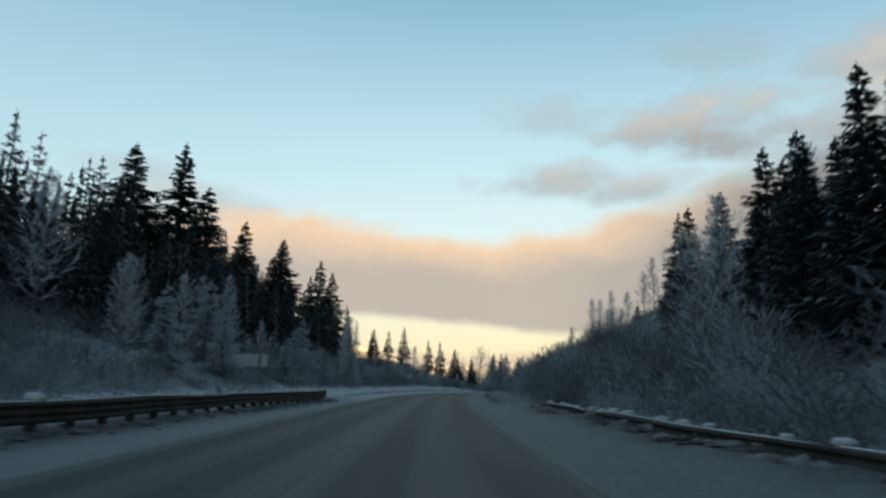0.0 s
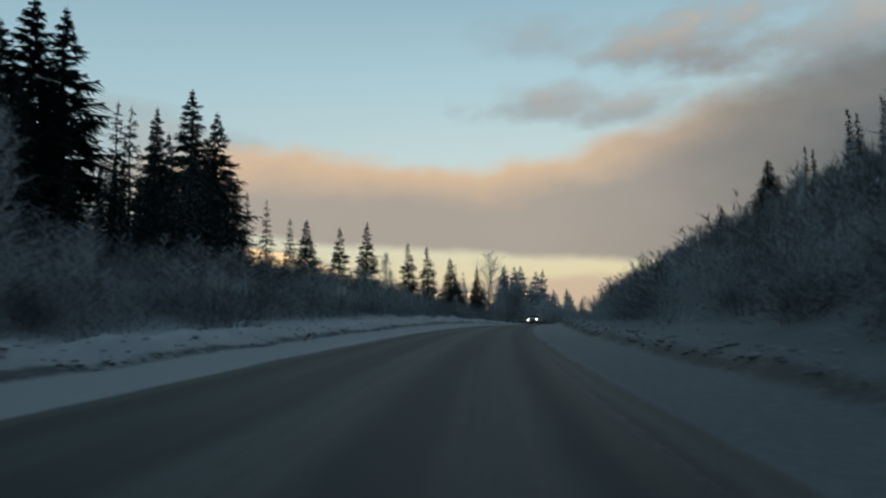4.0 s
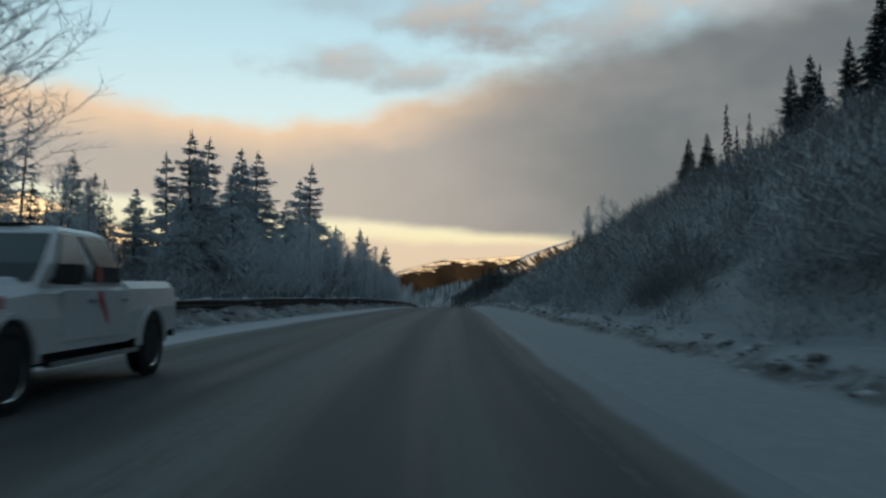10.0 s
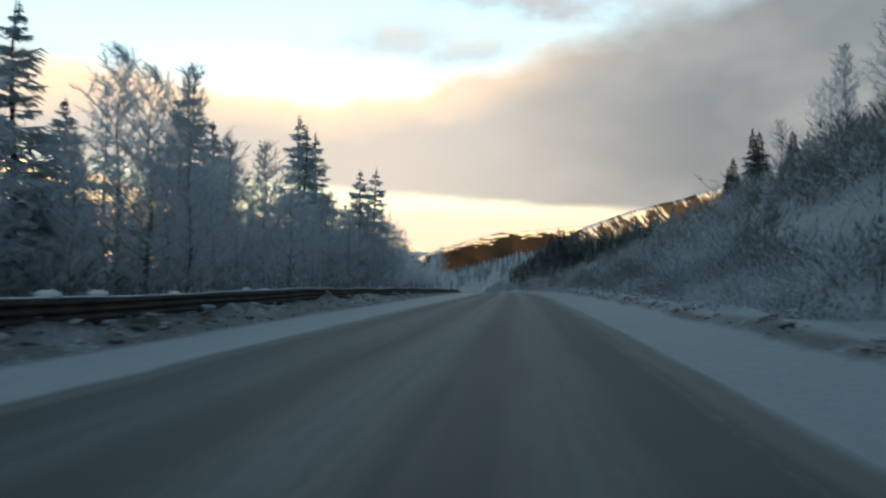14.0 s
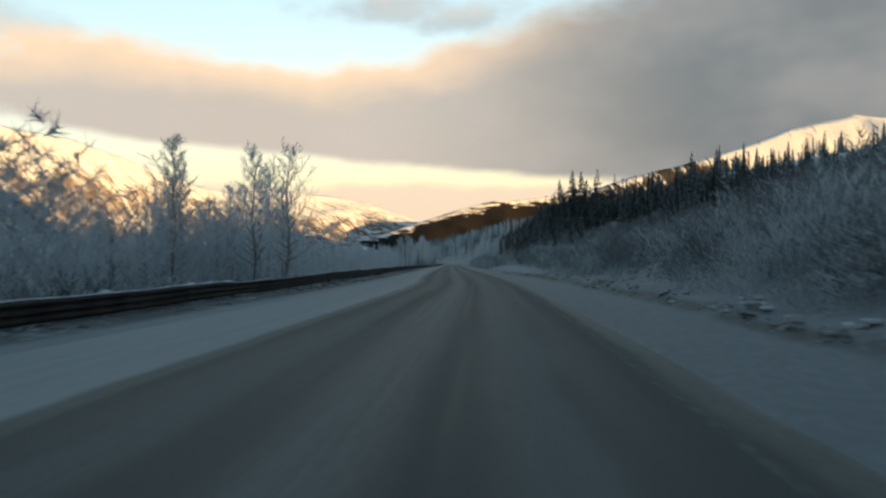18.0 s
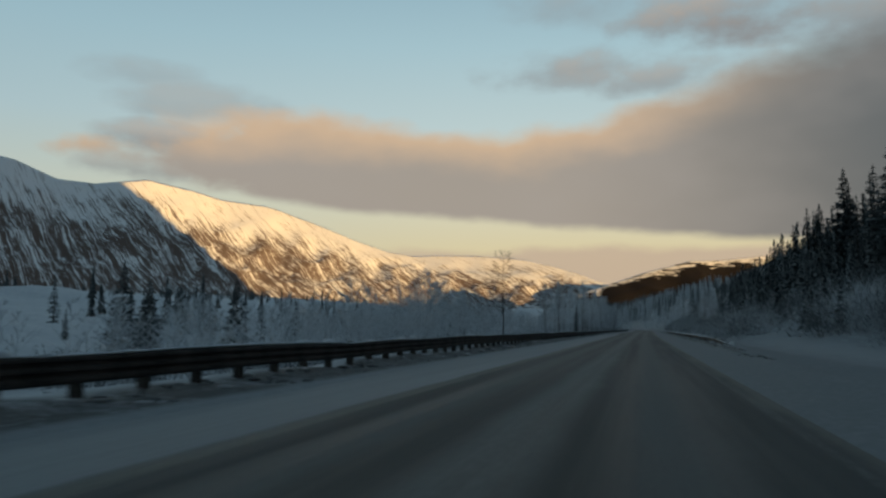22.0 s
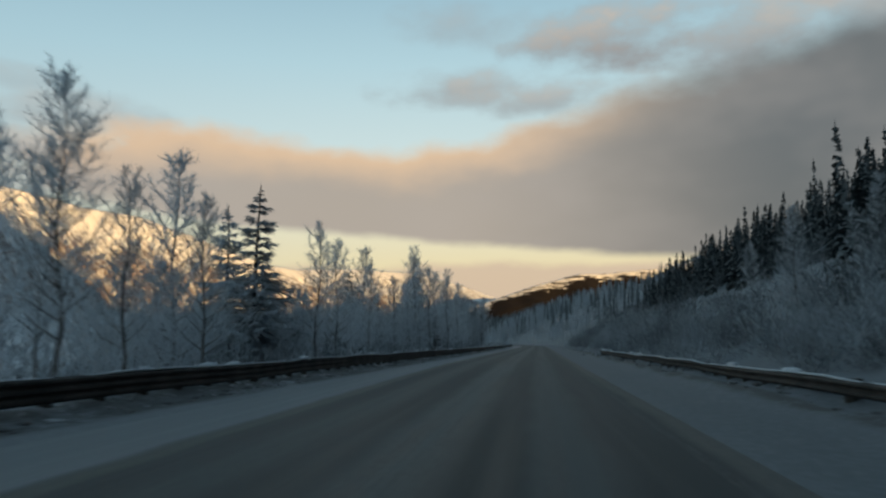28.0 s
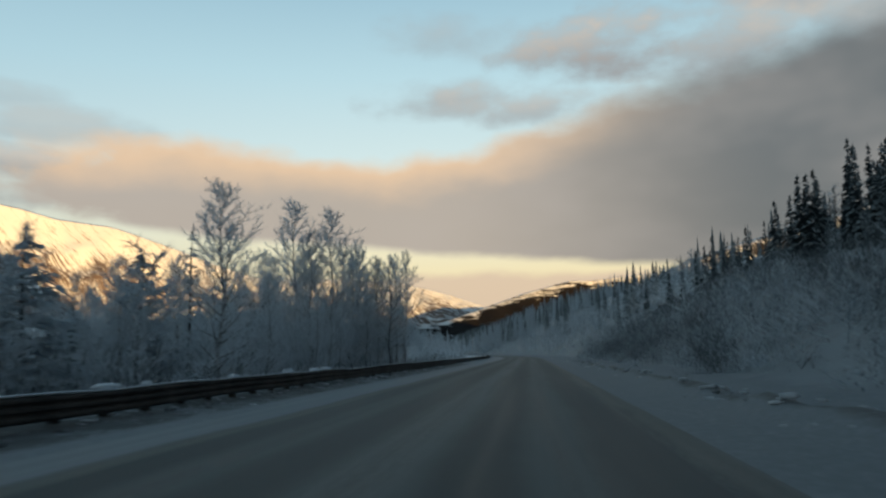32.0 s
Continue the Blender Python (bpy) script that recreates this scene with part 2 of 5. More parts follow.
def table(s, a, nodes_s, nodes_a, heights):
    s, a = np.broadcast_arrays(np.asarray(s, float), np.asarray(a, float))
    i = np.clip(np.searchsorted(nodes_s, s, "right") - 1, 0, len(nodes_s) - 2)
    ns = np.asarray(nodes_s, float)
    u = np.clip((s - ns[i]) / (ns[i + 1] - ns[i]), 0, 1)
    u = u * u * (3 - 2 * u)
    na = np.asarray(nodes_a, float)
    j = np.clip(np.searchsorted(na, a, "right") - 1, 0, len(na) - 2)
    v = np.clip((a - na[j]) / (na[j + 1] - na[j]), 0, 1)
    h = heights
    return (h[i, j] * (1 - v) + h[i, j + 1] * v) * (1 - u) + (h[i + 1, j] * (1 - v) + h[i + 1, j + 1] * v) * u


def rise(s, d):
    """Height of the ground over the road's level."""
    s, d = np.broadcast_arrays(np.asarray(s, float), np.asarray(d, float))
    h = np.where(d < 0, table(s, -d, LEFT_S, LEFT_A, LEFT_H), table(s, d, RIGHT_S, RIGHT_A, RIGHT_H))
    far = np.where(d < 0, np.clip((-d - 8) / 8, 0, 1), np.clip((d - 3.2) / 6, 0, 1))
    wide = np.clip((np.abs(d) - 14) / 30, 0, 1)
    h = h + far * 0.16 * ruffle(s, d, 5.5) + wide * 0.9 * ruffle(s + 31, d * 1.3, 24) + np.clip((np.abs(d) - 90) / 120, 0, 1) * 3.5 * ruffle(s - 77, d, 130)
    # ploughed ridges of snow beside the road
    berm_r = np.exp(-((d - 4.9) / 0.55) ** 2) * np.interp(s, [-40, 40, 70, 520, 560, 605, 618, 780, 800], [.25, .25, .34, .34, .1, .1, .2, .2, .28]) * (1 + 0.5 * ruffle(s, d, 2.2))
    berm_l = np.exp(-((d + np.interp(s, [262, 285, 400, 450], [9.9, 9.5, 9.5, 9.9])) / 0.8) ** 2) * np.interp(s, [-40, 70, 110, 240, 262, 280, 400, 450], [.25, .3, .55, .5, .25, .5, .5, .16]) * (1 + 0.5 * ruffle(s, d, 2.6))
    bank_r = np.exp(-((d - 6.2) / 0.8) ** 2) * np.interp(s, [-40, 40, 55, 605, 622, 780, 800], [.32, .32, 0, 0, .34, .34, 0]) * (1 + 0.25 * ruffle(s, d, 3.1))
    # a bare snowy rise beyond the bend
    h = h + 17 * np.exp(-((s - 1420) / 130) ** 2 - ((d + 62) / 45) ** 2)
    return h + np.maximum(berm_r, 0) + np.maximum(berm_l, 0) + np.maximum(bank_r, 0)


def to_world(s, d, z=0.0):
    """World places over the ground at s, d: an array of rows."""
    s, d = np.broadcast_arrays(np.asarray(s, float), np.asarray(d, float))
    x, y, h, b = (np.interp(s, S, a) for a in (PX, PY, PZ, HEAD))
    return np.stack([x + d * np.cos(b), y - d * np.sin(b), h + z + 0 * d], -1)


def on_ground(s, d, z=0.0):
    return Vector(to_world(s, d, float(rise(s, d)) + z))


def heading(s):
    return -math.degrees(np.interp(s, S, HEAD))


# ---- materials ----
def material(name, build, rough=0.8, metal=0.0, spec=0.3):
    m = bpy.data.materials.new(name)
    m.use_nodes = True
    n = Nodes(m.node_tree)
    bsdf = m.node_tree.nodes["Principled BSDF"]
    bsdf.inputs["Roughness"].default_value, bsdf.inputs["Metallic"].default_value = rough, metal
    bsdf.inputs["Specular IOR Level"].default_value = spec
    build(n, bsdf)
    return m


def bump(n, bsdf, height, strength, distance=0.05):
    b = n.add("ShaderNodeBump")
    b.inputs["Strength"].default_value, b.inputs["Distance"].default_value = strength, distance
    n.put(b.inputs["Height"], height)
    n.put(bsdf.inputs["Normal"], b.outputs[0])


def obj_co(n):
    return n.add("ShaderNodeTexCoord").outputs["Object"]


def up_z(n):
    x = n.add("ShaderNodeSeparateXYZ")
    n.put(x.inputs[0], n.add("ShaderNodeNewGeometry").outputs["Normal"])
    return x.outputs[2]


def mottled(name, c1, c2, scale=3.0, rough=0.8, metal=0.0, grain=40.0, relief=0.3, spec=0.3, random=0.0):
    def build(n, bsdf):
        co = obj_co(n)
        f = n.m("ADD", n.m("MULTIPLY", n.noise(co, scale), 0.65), n.m("MULTIPLY", n.noise(co, grain), 0.35))
        if random:
            f = n.m("ADD", f, n.m("MULTIPLY", n.m("SUBTRACT", n.add("ShaderNodeObjectInfo").outputs["Random"], 0.5), random))
        n.put(bsdf.inputs["Base Color"], n.mix(n.step(f, 0.36, 0.64), c1, c2))
        bump(n, bsdf, n.noise(co, grain), relief, 0.02)
    return material(name, build, rough, metal, spec)


def snow_ground(n, bsdf):
    co = obj_co(n)
    big, mid, fine = n.noise(co, 0.035, 4), n.noise(co, 0.5, 5, 0.65), n.noise(co, 6.0, 5, 0.7)
    steep = n.step(up_z(n), 0.95, 0.82)
    f = n.m("ADD", n.m("MULTIPLY", big, 0.15), n.m("ADD", n.m("MULTIPLY", mid, 0.35), n.m("MULTIPLY", fine, 0.5)))
    bare = n.m("MULTIPLY", n.step(n.m("ADD", f, n.m("MULTIPLY", steep, 0.10)), 0.53, 0.70), 0.8)
    c = n.mix(n.step(mid, 0.3, 0.7), (0.56, 0.585, 0.62), (0.70, 0.72, 0.745))
    uv = n.add("ShaderNodeSeparateXYZ")
    n.put(uv.inputs[0], n.add("ShaderNodeUVMap").outputs[0])
    d = n.m("ADD", uv.outputs[0], n.m("MULTIPLY", n.m("SUBTRACT", mid, 0.5), 1.6))
    # ploughed verge, and twig litter under the brush of the slopes
    verge = n.m("MULTIPLY", n.step(n.m("ABSOLUTE", n.m("ADD", d, 0.8)), 10.8, 8.0), n.step(fine, 0.25, 0.6, 0.82, 0.96))
    verge = n.m("MULTIPLY", verge, n.m("SUBTRACT", 1.0, n.m("MULTIPLY", n.step(d, -8.6, -9.6), n.step(uv.outputs[1], 268.0, 255.0))))
    # grey by side and stretch: sanded snow, partly darkened to stand for dimmer light
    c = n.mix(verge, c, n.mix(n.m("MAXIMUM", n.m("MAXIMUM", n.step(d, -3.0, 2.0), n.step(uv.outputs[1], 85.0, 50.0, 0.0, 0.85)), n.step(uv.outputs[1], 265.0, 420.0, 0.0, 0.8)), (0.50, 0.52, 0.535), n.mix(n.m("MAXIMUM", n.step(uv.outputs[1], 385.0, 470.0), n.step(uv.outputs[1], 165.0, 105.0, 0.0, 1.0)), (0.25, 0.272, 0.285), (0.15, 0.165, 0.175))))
    litter = n.m("MULTIPLY", n.m("MAXIMUM", n.step(d, 6.4, 9.0), n.m("MULTIPLY", n.step(d, -12.5, -15.0), n.step(uv.outputs[1], 640.0, 560.0))), n.step(n.m("ADD", n.m("MULTIPLY", mid, 0.6), n.m("MULTIPLY", big, 0.4)), 0.80, 0.58))
    c = n.mix(n.m("MULTIPLY", litter, n.step(n.m("ABSOLUTE", d), 120.0, 70.0, 0.0, 0.8)), c, (0.20, 0.212, 0.222))
    bare = n.m("MULTIPLY", bare, n.step(n.m("ABSOLUTE", n.m("ADD", d, 2.3)), 8.6, 11.0, 0.25, 1.0))
    # broken lines of dirt thrown up by the plough
    for at, wide, s0, s1 in ((4.35, 0.34, 50.0, 565.0), (-8.45, 0.75, 266.0, 930.0), (-9.3, 0.65, 266.0, 930.0), (-9.9, 0.9, 600.0, 930.0), (-8.9, 0.3, 70.0, 262.0), (-8.3, 1.15, -60.0, 66.0), (5.5, 1.3, -60.0, 55.0), (4.9, 0.4, 600.0, 930.0)):
        near = n.step(n.m("ABSOLUTE", n.m("SUBTRACT", n.m("ADD", uv.outputs[0], n.m("MULTIPLY", n.m("SUBTRACT", mid, 0.5), 0.45)), at)), wide, wide * 0.2)
        run = n.m("MULTIPLY", n.step(uv.outputs[1], s0, s0 + 12.0), n.step(uv.outputs[1], s1, s1 - 12.0))
        dirt = n.m("MULTIPLY", n.m("MULTIPLY", near, run), n.step(n.m("ADD", n.m("MULTIPLY", fine, 0.5), n.m("MULTIPLY", mid, 0.5)), 0.38, 0.52))
        c = n.mix(n.m("MULTIPLY", dirt, 0.85), c, (0.075, 0.073, 0.07))
    n.put(bsdf.inputs["Base Color"], n.mix(bare, c, (0.14, 0.13, 0.125)))
    bump(n, bsdf, n.m("ADD", n.m("MULTIPLY", mid, 1.0), n.m("MULTIPLY", fine, 0.3)), 0.22, 0.15)


def road_paint(n, bsdf):
    uv = n.add("ShaderNodeUVMap").outputs[0]
    xyz = n.add("ShaderNodeSeparateXYZ")
    n.put(xyz.inputs[0], uv)
    d, s = xyz.outputs[0], xyz.outputs[1]
    co = obj_co(n)
    st = n.add("ShaderNodeCombineXYZ")
    n.put(st.inputs[0], n.m("MULTIPLY", d, 1.6))
    n.put(st.inputs[1], n.m("MULTIPLY", s, 0.03))
    streak, fine, blot = n.noise(st.outputs[0], 1.0, 5, 0.6), n.noise(co, 9.0, 4, 0.7), n.noise(co, 0.25, 4)
    wob = n.m("ADD", d, n.m("MULTIPLY", n.m("SUBTRACT", blot, 0.5), 0.5))

    def band(c, w):
        return n.step(n.m("ABSOLUTE", n.m("SUBTRACT", wob, c)), w, w * 0.25)
    # frost and sand left between the wheel tracks, along the centre and the edges
    f = n.m("MAXIMUM", n.m("MULTIPLY", band(-2.15, 1.0), 0.55), n.m("MULTIPLY", band(0.15, 0.75), 0.36))
    f = n.m("MAXIMUM", f, n.m("MULTIPLY", band(-4.5, 0.8), 0.30))
    f = n.m("MULTIPLY", f, n.step(n.m("ADD", n.m("MULTIPLY", streak, 0.7), n.m("MULTIPLY", fine, 0.3)), 0.3, 0.62))
    edge = n.m("MAXIMUM", n.step(wob, 2.1, 2.4), n.step(wob, -6.25, -6.65))
    base = n.mix(n.step(streak, 0.3, 0.7), (0.036, 0.042, 0.041), (0.068, 0.075, 0.072))
    base = n.mix(n.m("MULTIPLY", n.m("MULTIPLY", n.step(s, 450.0, 500.0), n.step(s, 760.0, 690.0)), n.step(blot, 0.2, 0.5, 0.6, 1.0)), base, (0.036, 0.041, 0.041))
    # frosted edges take the verge's greys, with the same dimness put into the colour
    c = n.mix(n.m("MULTIPLY", edge, n.step(fine, 0.25, 0.5, 0.75, 1.0)), n.mix(f, base, (0.225, 0.24, 0.23)), n.mix(n.m("MAXIMUM", n.m("MAXIMUM", n.step(d, -3.0, 2.0), n.step(s, 85.0, 50.0, 0.0, 0.85)), n.step(s, 265.0, 420.0, 0.0, 0.8)), (0.50, 0.52, 0.535), n.mix(n.m("MAXIMUM", n.step(s, 430.0, 560.0), n.step(s, 165.0, 105.0, 0.0, 0.8)), (0.25, 0.272, 0.285), (0.17, 0.186, 0.195))))
    sand = n.m("MAXIMUM", n.step(n.m("ABSOLUTE", n.m("SUBTRACT", wob, 2.05)), 0.42, 0.1), n.step(n.m("ABSOLUTE", n.m("ADD", wob, 6.2)), 0.4, 0.1))
    c = n.mix(n.m("MULTIPLY", sand, n.step(fine, 0.3, 0.6, 0.35, 0.7)), c, (0.17, 0.16, 0.14))
    line = n.m("MULTIPLY", n.step(n.m("ABSOLUTE", n.m("SUBTRACT", d, 1.62)), 0.075, 0.055), n.step(fine, 0.48, 0.62))
    n.put(bsdf.inputs["Base Color"], n.mix(n.m("MULTIPLY", line, 0.12), c, (0.55, 0.55, 0.52)))
    n.put(bsdf.inputs["Roughness"], n.step(streak, 0.3, 0.7, 0.62, 0.8))
    bump(n, bsdf, n.m("ADD", fine, n.noise(co, 60.0, 3)), 0.35, 0.01)


def frost_mat(name, dark, frost, amount, up=0.35, scale=1.2, random=0.25, through_light=0.0, broad=0.6):
    """Dark needles, bark or twigs with rime on them."""
    def build(n, bsdf):
        co = obj_co(n)
        f = n.m("ADD", n.m("MULTIPLY", n.noise(co, scale, 4), broad), n.m("MULTIPLY", n.noise(co, 9.0, 3), 1.0 - broad))
        f = n.m("ADD", f, n.m("MULTIPLY", up_z(n), up))
        f = n.m("ADD", f, n.m("MULTIPLY", n.m("SUBTRACT", n.add("ShaderNodeObjectInfo").outputs["Random"], 0.5), random))
        c = n.mix(n.step(f, 0.75 - amount, 1.05 - amount), dark, frost)
        n.put(bsdf.inputs["Base Color"], c)
        if through_light:
            # rime lets part of the light through
            tl, mx = n.add("ShaderNodeBsdfTranslucent"), n.add("ShaderNodeMixShader")
            n.put(tl.inputs[0], c)
            n.put(mx.inputs[0], through_light)
            n.put(mx.inputs[1], bsdf.outputs[0])
            n.put(mx.inputs[2], tl.outputs[0])
            n.put(n.t.nodes["Material Output"].inputs[0], mx.outputs[0])
    return material(name, build, 0.85, 0, 0.15)


def mountain_mat(name, snow, rock, streak_dir, share, size=(13, 300, 400), grow=(0.0, 0.5, 0.0, 0.1), wander=0.35, thin=1.0, wooded=None):
    """Snow with thin rocky gullies, and brush that takes over down the slope; grow: from, to, and how much at either end."""
    def build(n, bsdf):
        co = obj_co(n)

        def streaks(k, detail):
            mp = n.add("ShaderNodeMapping")
            mp.vector_type = "TEXTURE"
            mp.inputs["Rotation"].default_value = (0, 0, radians(streak_dir))
            mp.inputs["Scale"].default_value = [a * k for a in size]
            n.put(mp.inputs[0], co)
            return n.noise(mp.outputs[0], 1.0, detail, 0.62, 0.6)
        gully, broad, blot, spots = streaks(1.0, 5), streaks(3.4, 3), n.noise(co, 0.005, 6, 0.6), n.noise(co, 0.045, 4, 0.7)
        uv = n.add("ShaderNodeSeparateXYZ")
        n.put(uv.inputs[0], n.add("ShaderNodeUVMap").outputs[0])
        down = n.m("ADD", uv.outputs[1], n.m("MULTIPLY", n.m("SUBTRACT", blot, 0.5), wander))
        f = n.m("ADD", n.m("MULTIPLY", gully, 0.60), n.m("ADD", n.m("MULTIPLY", broad, 0.24), n.m("MULTIPLY", blot, 0.16)))
        f = n.m("ADD", f, n.m("ADD", n.step(down, *grow), n.m("MULTIPLY", n.m("SUBTRACT", spots, 0.5), n.step(down, 0.05, 0.4, 0.05, 0.22))))
        if wooded:
            # the wood on the slope ends towards the east
            xyz = n.add("ShaderNodeSeparateXYZ")
            n.put(xyz.inputs[0], co)
            f = n.m("ADD", f, n.m("MULTIPLY", n.step(xyz.outputs[0], *wooded), n.step(down, -0.02, 0.05, 0.35, 1.0)))
        n.put(bsdf.inputs["Base Color"], n.mix(n.m("MULTIPLY", n.step(f, 0.545 - share, 0.64 - share), n.step(down, 0.04, 0.25, thin, 1.0)), snow, rock))
        bump(n, bsdf, gully, 0.4, 6.0)
    return material(name, build, 0.85, 0, 0.2)


SNOW = material("snow", snow_ground, 0.75, 0, 0.25)
ROAD = material("worn asphalt", road_paint, 0.7, 0, 0.35)
SNOWCAP = mottled("snow cap", (0.68, 0.72, 0.77), (0.84, 0.86, 0.88), 2.0, 0.8, grain=14, relief=0.5)
CLOD = mottled("dirty snow", (0.075, 0.075, 0.075), (0.34, 0.35, 0.36), 1.4, 0.9, grain=8, relief=0.6)
LUMP = mottled("grey ploughed snow", (0.34, 0.355, 0.37), (0.55, 0.57, 0.59), 1.1, 0.85, grain=6, relief=0.6)
RAIL = mottled("weathered steel", (0.035, 0.03, 0.027), (0.085, 0.072, 0.062), 1.1, 0.75, 0.2, grain=18, relief=0.15)
POST = mottled("treated timber", (0.045, 0.04, 0.036), (0.10, 0.088, 0.075), 3.0, 0.9, grain=30, relief=0.5, random=0.2)
BARK = mottled("spruce bark", (0.035, 0.03, 0.027), (0.10, 0.088, 0.08), 4.0, 0.9, grain=25, relief=0.6)
BIRCH = frost_mat("birch bark", (0.12, 0.11, 0.105), (0.46, 0.465, 0.475), 0.36, 0.05, 3.0)
TWIG = frost_mat("rimed twigs", (0.44, 0.455, 0.47), (0.80, 0.83, 0.86), 0.52, 0.2, 0.5, 0.3, 0.55)
# broad patches: uneven rime, also painted in for lit clumps and shaded hollows
BRUSH = frost_mat("rimed brush", (0.17, 0.182, 0.19), (0.60, 0.64, 0.67), 0.38, 0.08, 0.17, 0.25, 0.5, 0.93)
NEEDLE = frost_mat("spruce needles", (0.072, 0.085, 0.088), (0.28, 0.31, 0.32), 0.27, 0.22, 0.8)
NEEDLE_F = frost_mat("rimed spruce needles", (0.22, 0.24, 0.25), (0.64, 0.68, 0.71), 0.9, 0.42, 0.9, 0.25, 0.45)
MOUNT = mountain_mat("snowy mountainside", (0.91, 0.91, 0.92), (0.165, 0.122, 0.104), 62, 0.0, (6.5, 130, 180), (0.02, 0.40, 0.012, 0.125), thin=0.75)
RIDGE = mountain_mat("snowy ridge", (0.88, 0.88, 0.89), (0.05, 0.042, 0.038), 20, -0.02, (14, 90, 120), (0.08, 0.5, 0.0, 0.12), wooded=(1000.0, 680.0, 0.0, 0.17))
HILL = mountain_mat("wooded hill", (0.80, 0.80, 0.81), (0.012, 0.0095, 0.009), 75, 0.02, (60, 75, 13), (0.0, 0.2, 0.018, 0.3), 0.1)


# ---- builders ----
class Soup:
    """Gathers faces for one mesh."""

    def __init__(self):
        self.v, self.f = [], []

    def mesh(self, name, mat, smooth_faces=False):
        me = bpy.data.meshes.new(name)
        me.from_pydata([tuple(p) for p in self.v], [], self.f)
        me.materials.append(mat)
        if smooth_faces:
            me.polygons.foreach_set("use_smooth", np.ones(len(me.polygons), bool))
        me.update()
        return me

    def spike(self, p, q, w, t=None, side=None):
        """A folded blade from p to q, w wide and t thick at its foot."""
        d = q - p
        if side is None:
            side = d.cross(Vector((0.31, 0.22, 1.0)))
        if side.length < 1e-6:
            side = Vector((1, 0, 0))
        side = side.normalized()
        upw = side.cross(d)
        upw = upw.normalized() if upw.length > 1e-9 else Vector((0, 0, 1))
        t = w if t is None else t
        i = len(self.v)
        self.v += [p + side * w * 0.5, p - side * w * 0.5, p + upw * t * 0.6, q]
        self.f += [(i, i + 2, i + 3), (i + 2, i + 1, i + 3)]

    def tube(self, pts, radii, sides=6, caps=True):
        rings = []
        for k, (p, r) in enumerate(zip(pts, radii)):
            a, b = pts[max(k - 1, 0)], pts[min(k + 1, len(pts) - 1)]
            d = (b - a).normalized()
            u = d.cross(Vector((1, 0, 0)) if abs(d.x) < 0.9 else Vector((0, 1, 0))).normalized()
            w = d.cross(u)
            rings.append(range(len(self.v), len(self.v) + sides))
            self.v += [p + (u * math.cos(6.2832 * j / sides) + w * math.sin(6.2832 * j / sides)) * r for j in range(sides)]
        for A, B in zip(rings, rings[1:]):
            for j in range(sides):
                self.f.append((A[j], A[(j + 1) % sides], B[(j + 1) % sides], B[j]))
        if caps:
            self.f += [tuple(reversed(rings[0])), tuple(rings[-1])]

    def box(self, lo, hi, m=None):
        i = len(self.v)
        c = [Vector((x, y, z)) for z in (lo[2], hi[2]) for y in (lo[1], hi[1]) for x in (lo[0], hi[0])]
        self.v += [m @ p if m else p for p in c]
        self.f += [tuple(i + k for k in q) for q in ((0, 2, 3, 1), (4, 5, 7, 6), (0, 1, 5, 4), (1, 3, 7, 5), (3, 2, 6, 7), (2, 0, 4, 6))]


def part(name, me, parent, label=""):
    ob = new(name, me)
    ob.parent = parent
    if label:
        tagged(ob, label)
    return ob


def grid_mesh(name, P, mat, uv=None, smooth_faces=True):
    """A mesh from a grid of places P[i, j]."""
    r, c = P.shape[:2]
    idx = np.arange(r * c).reshape(r, c)
    f = np.stack([idx[:-1, :-1], idx[:-1, 1:], idx[1:, 1:], idx[1:, :-1]], -1).reshape(-1, 4)
    me = bpy.data.meshes.new(name)
    me.vertices.add(r * c)
    me.vertices.foreach_set("co", P.reshape(-1).astype(np.float32))
    me.loops.add(f.size)
    me.loops.foreach_set("vertex_index", f.reshape(-1).astype(np.int32))
    me.polygons.add(len(f))
    me.polygons.foreach_set("loop_start", np.arange(0, f.size, 4, dtype=np.int32))
    me.polygons.foreach_set("use_smooth", np.full(len(f), smooth_faces))
    me.materials.append(mat)
    if uv is not None:
        layer = me.uv_layers.new(name="UVMap")
        layer.data.foreach_set("uv", uv.reshape(-1, 2)[f.reshape(-1)].reshape(-1).astype(np.float32))
    me.update(calc_edges=True)
    me.validate()
    return me


def scatter_mesh(name, kinds, places, mat):
    """One mesh of many copies: kinds are (verts, tris) arrays, places rows of kind, x, y, z, turn, width, height."""
    V, Fc, base = [], [], 0
    for k, x, y, z, turn, w, h in places:
        v, f = kinds[int(k)]
        c, s_ = math.cos(turn), math.sin(turn)
        q = np.empty_like(v)
        q[:, 0] = (v[:, 0] * c - v[:, 1] * s_) * w + x
        q[:, 1] = (v[:, 0] * s_ + v[:, 1] * c) * w + y
        q[:, 2] = v[:, 2] * h + z
        V.append(q)
        Fc.append(f + base)
        base += len(v)
    V, Fc = np.concatenate(V), np.concatenate(Fc)
    me = bpy.data.meshes.new(name)
    me.vertices.add(len(V))
    me.vertices.foreach_set("co", V.reshape(-1).astype(np.float32))
    me.loops.add(Fc.size)
    me.loops.foreach_set("vertex_index", Fc.reshape(-1).astype(np.int32))
    me.polygons.add(len(Fc))
    me.polygons.foreach_set("loop_start", np.arange(0, Fc.size, 3, dtype=np.int32))
    me.materials.append(mat)
    me.update(calc_edges=True)
    return me


def arrays(soup):
    return np.array([tuple(p) for p in soup.v]), np.array([f for f in soup.f if len(f) == 3])

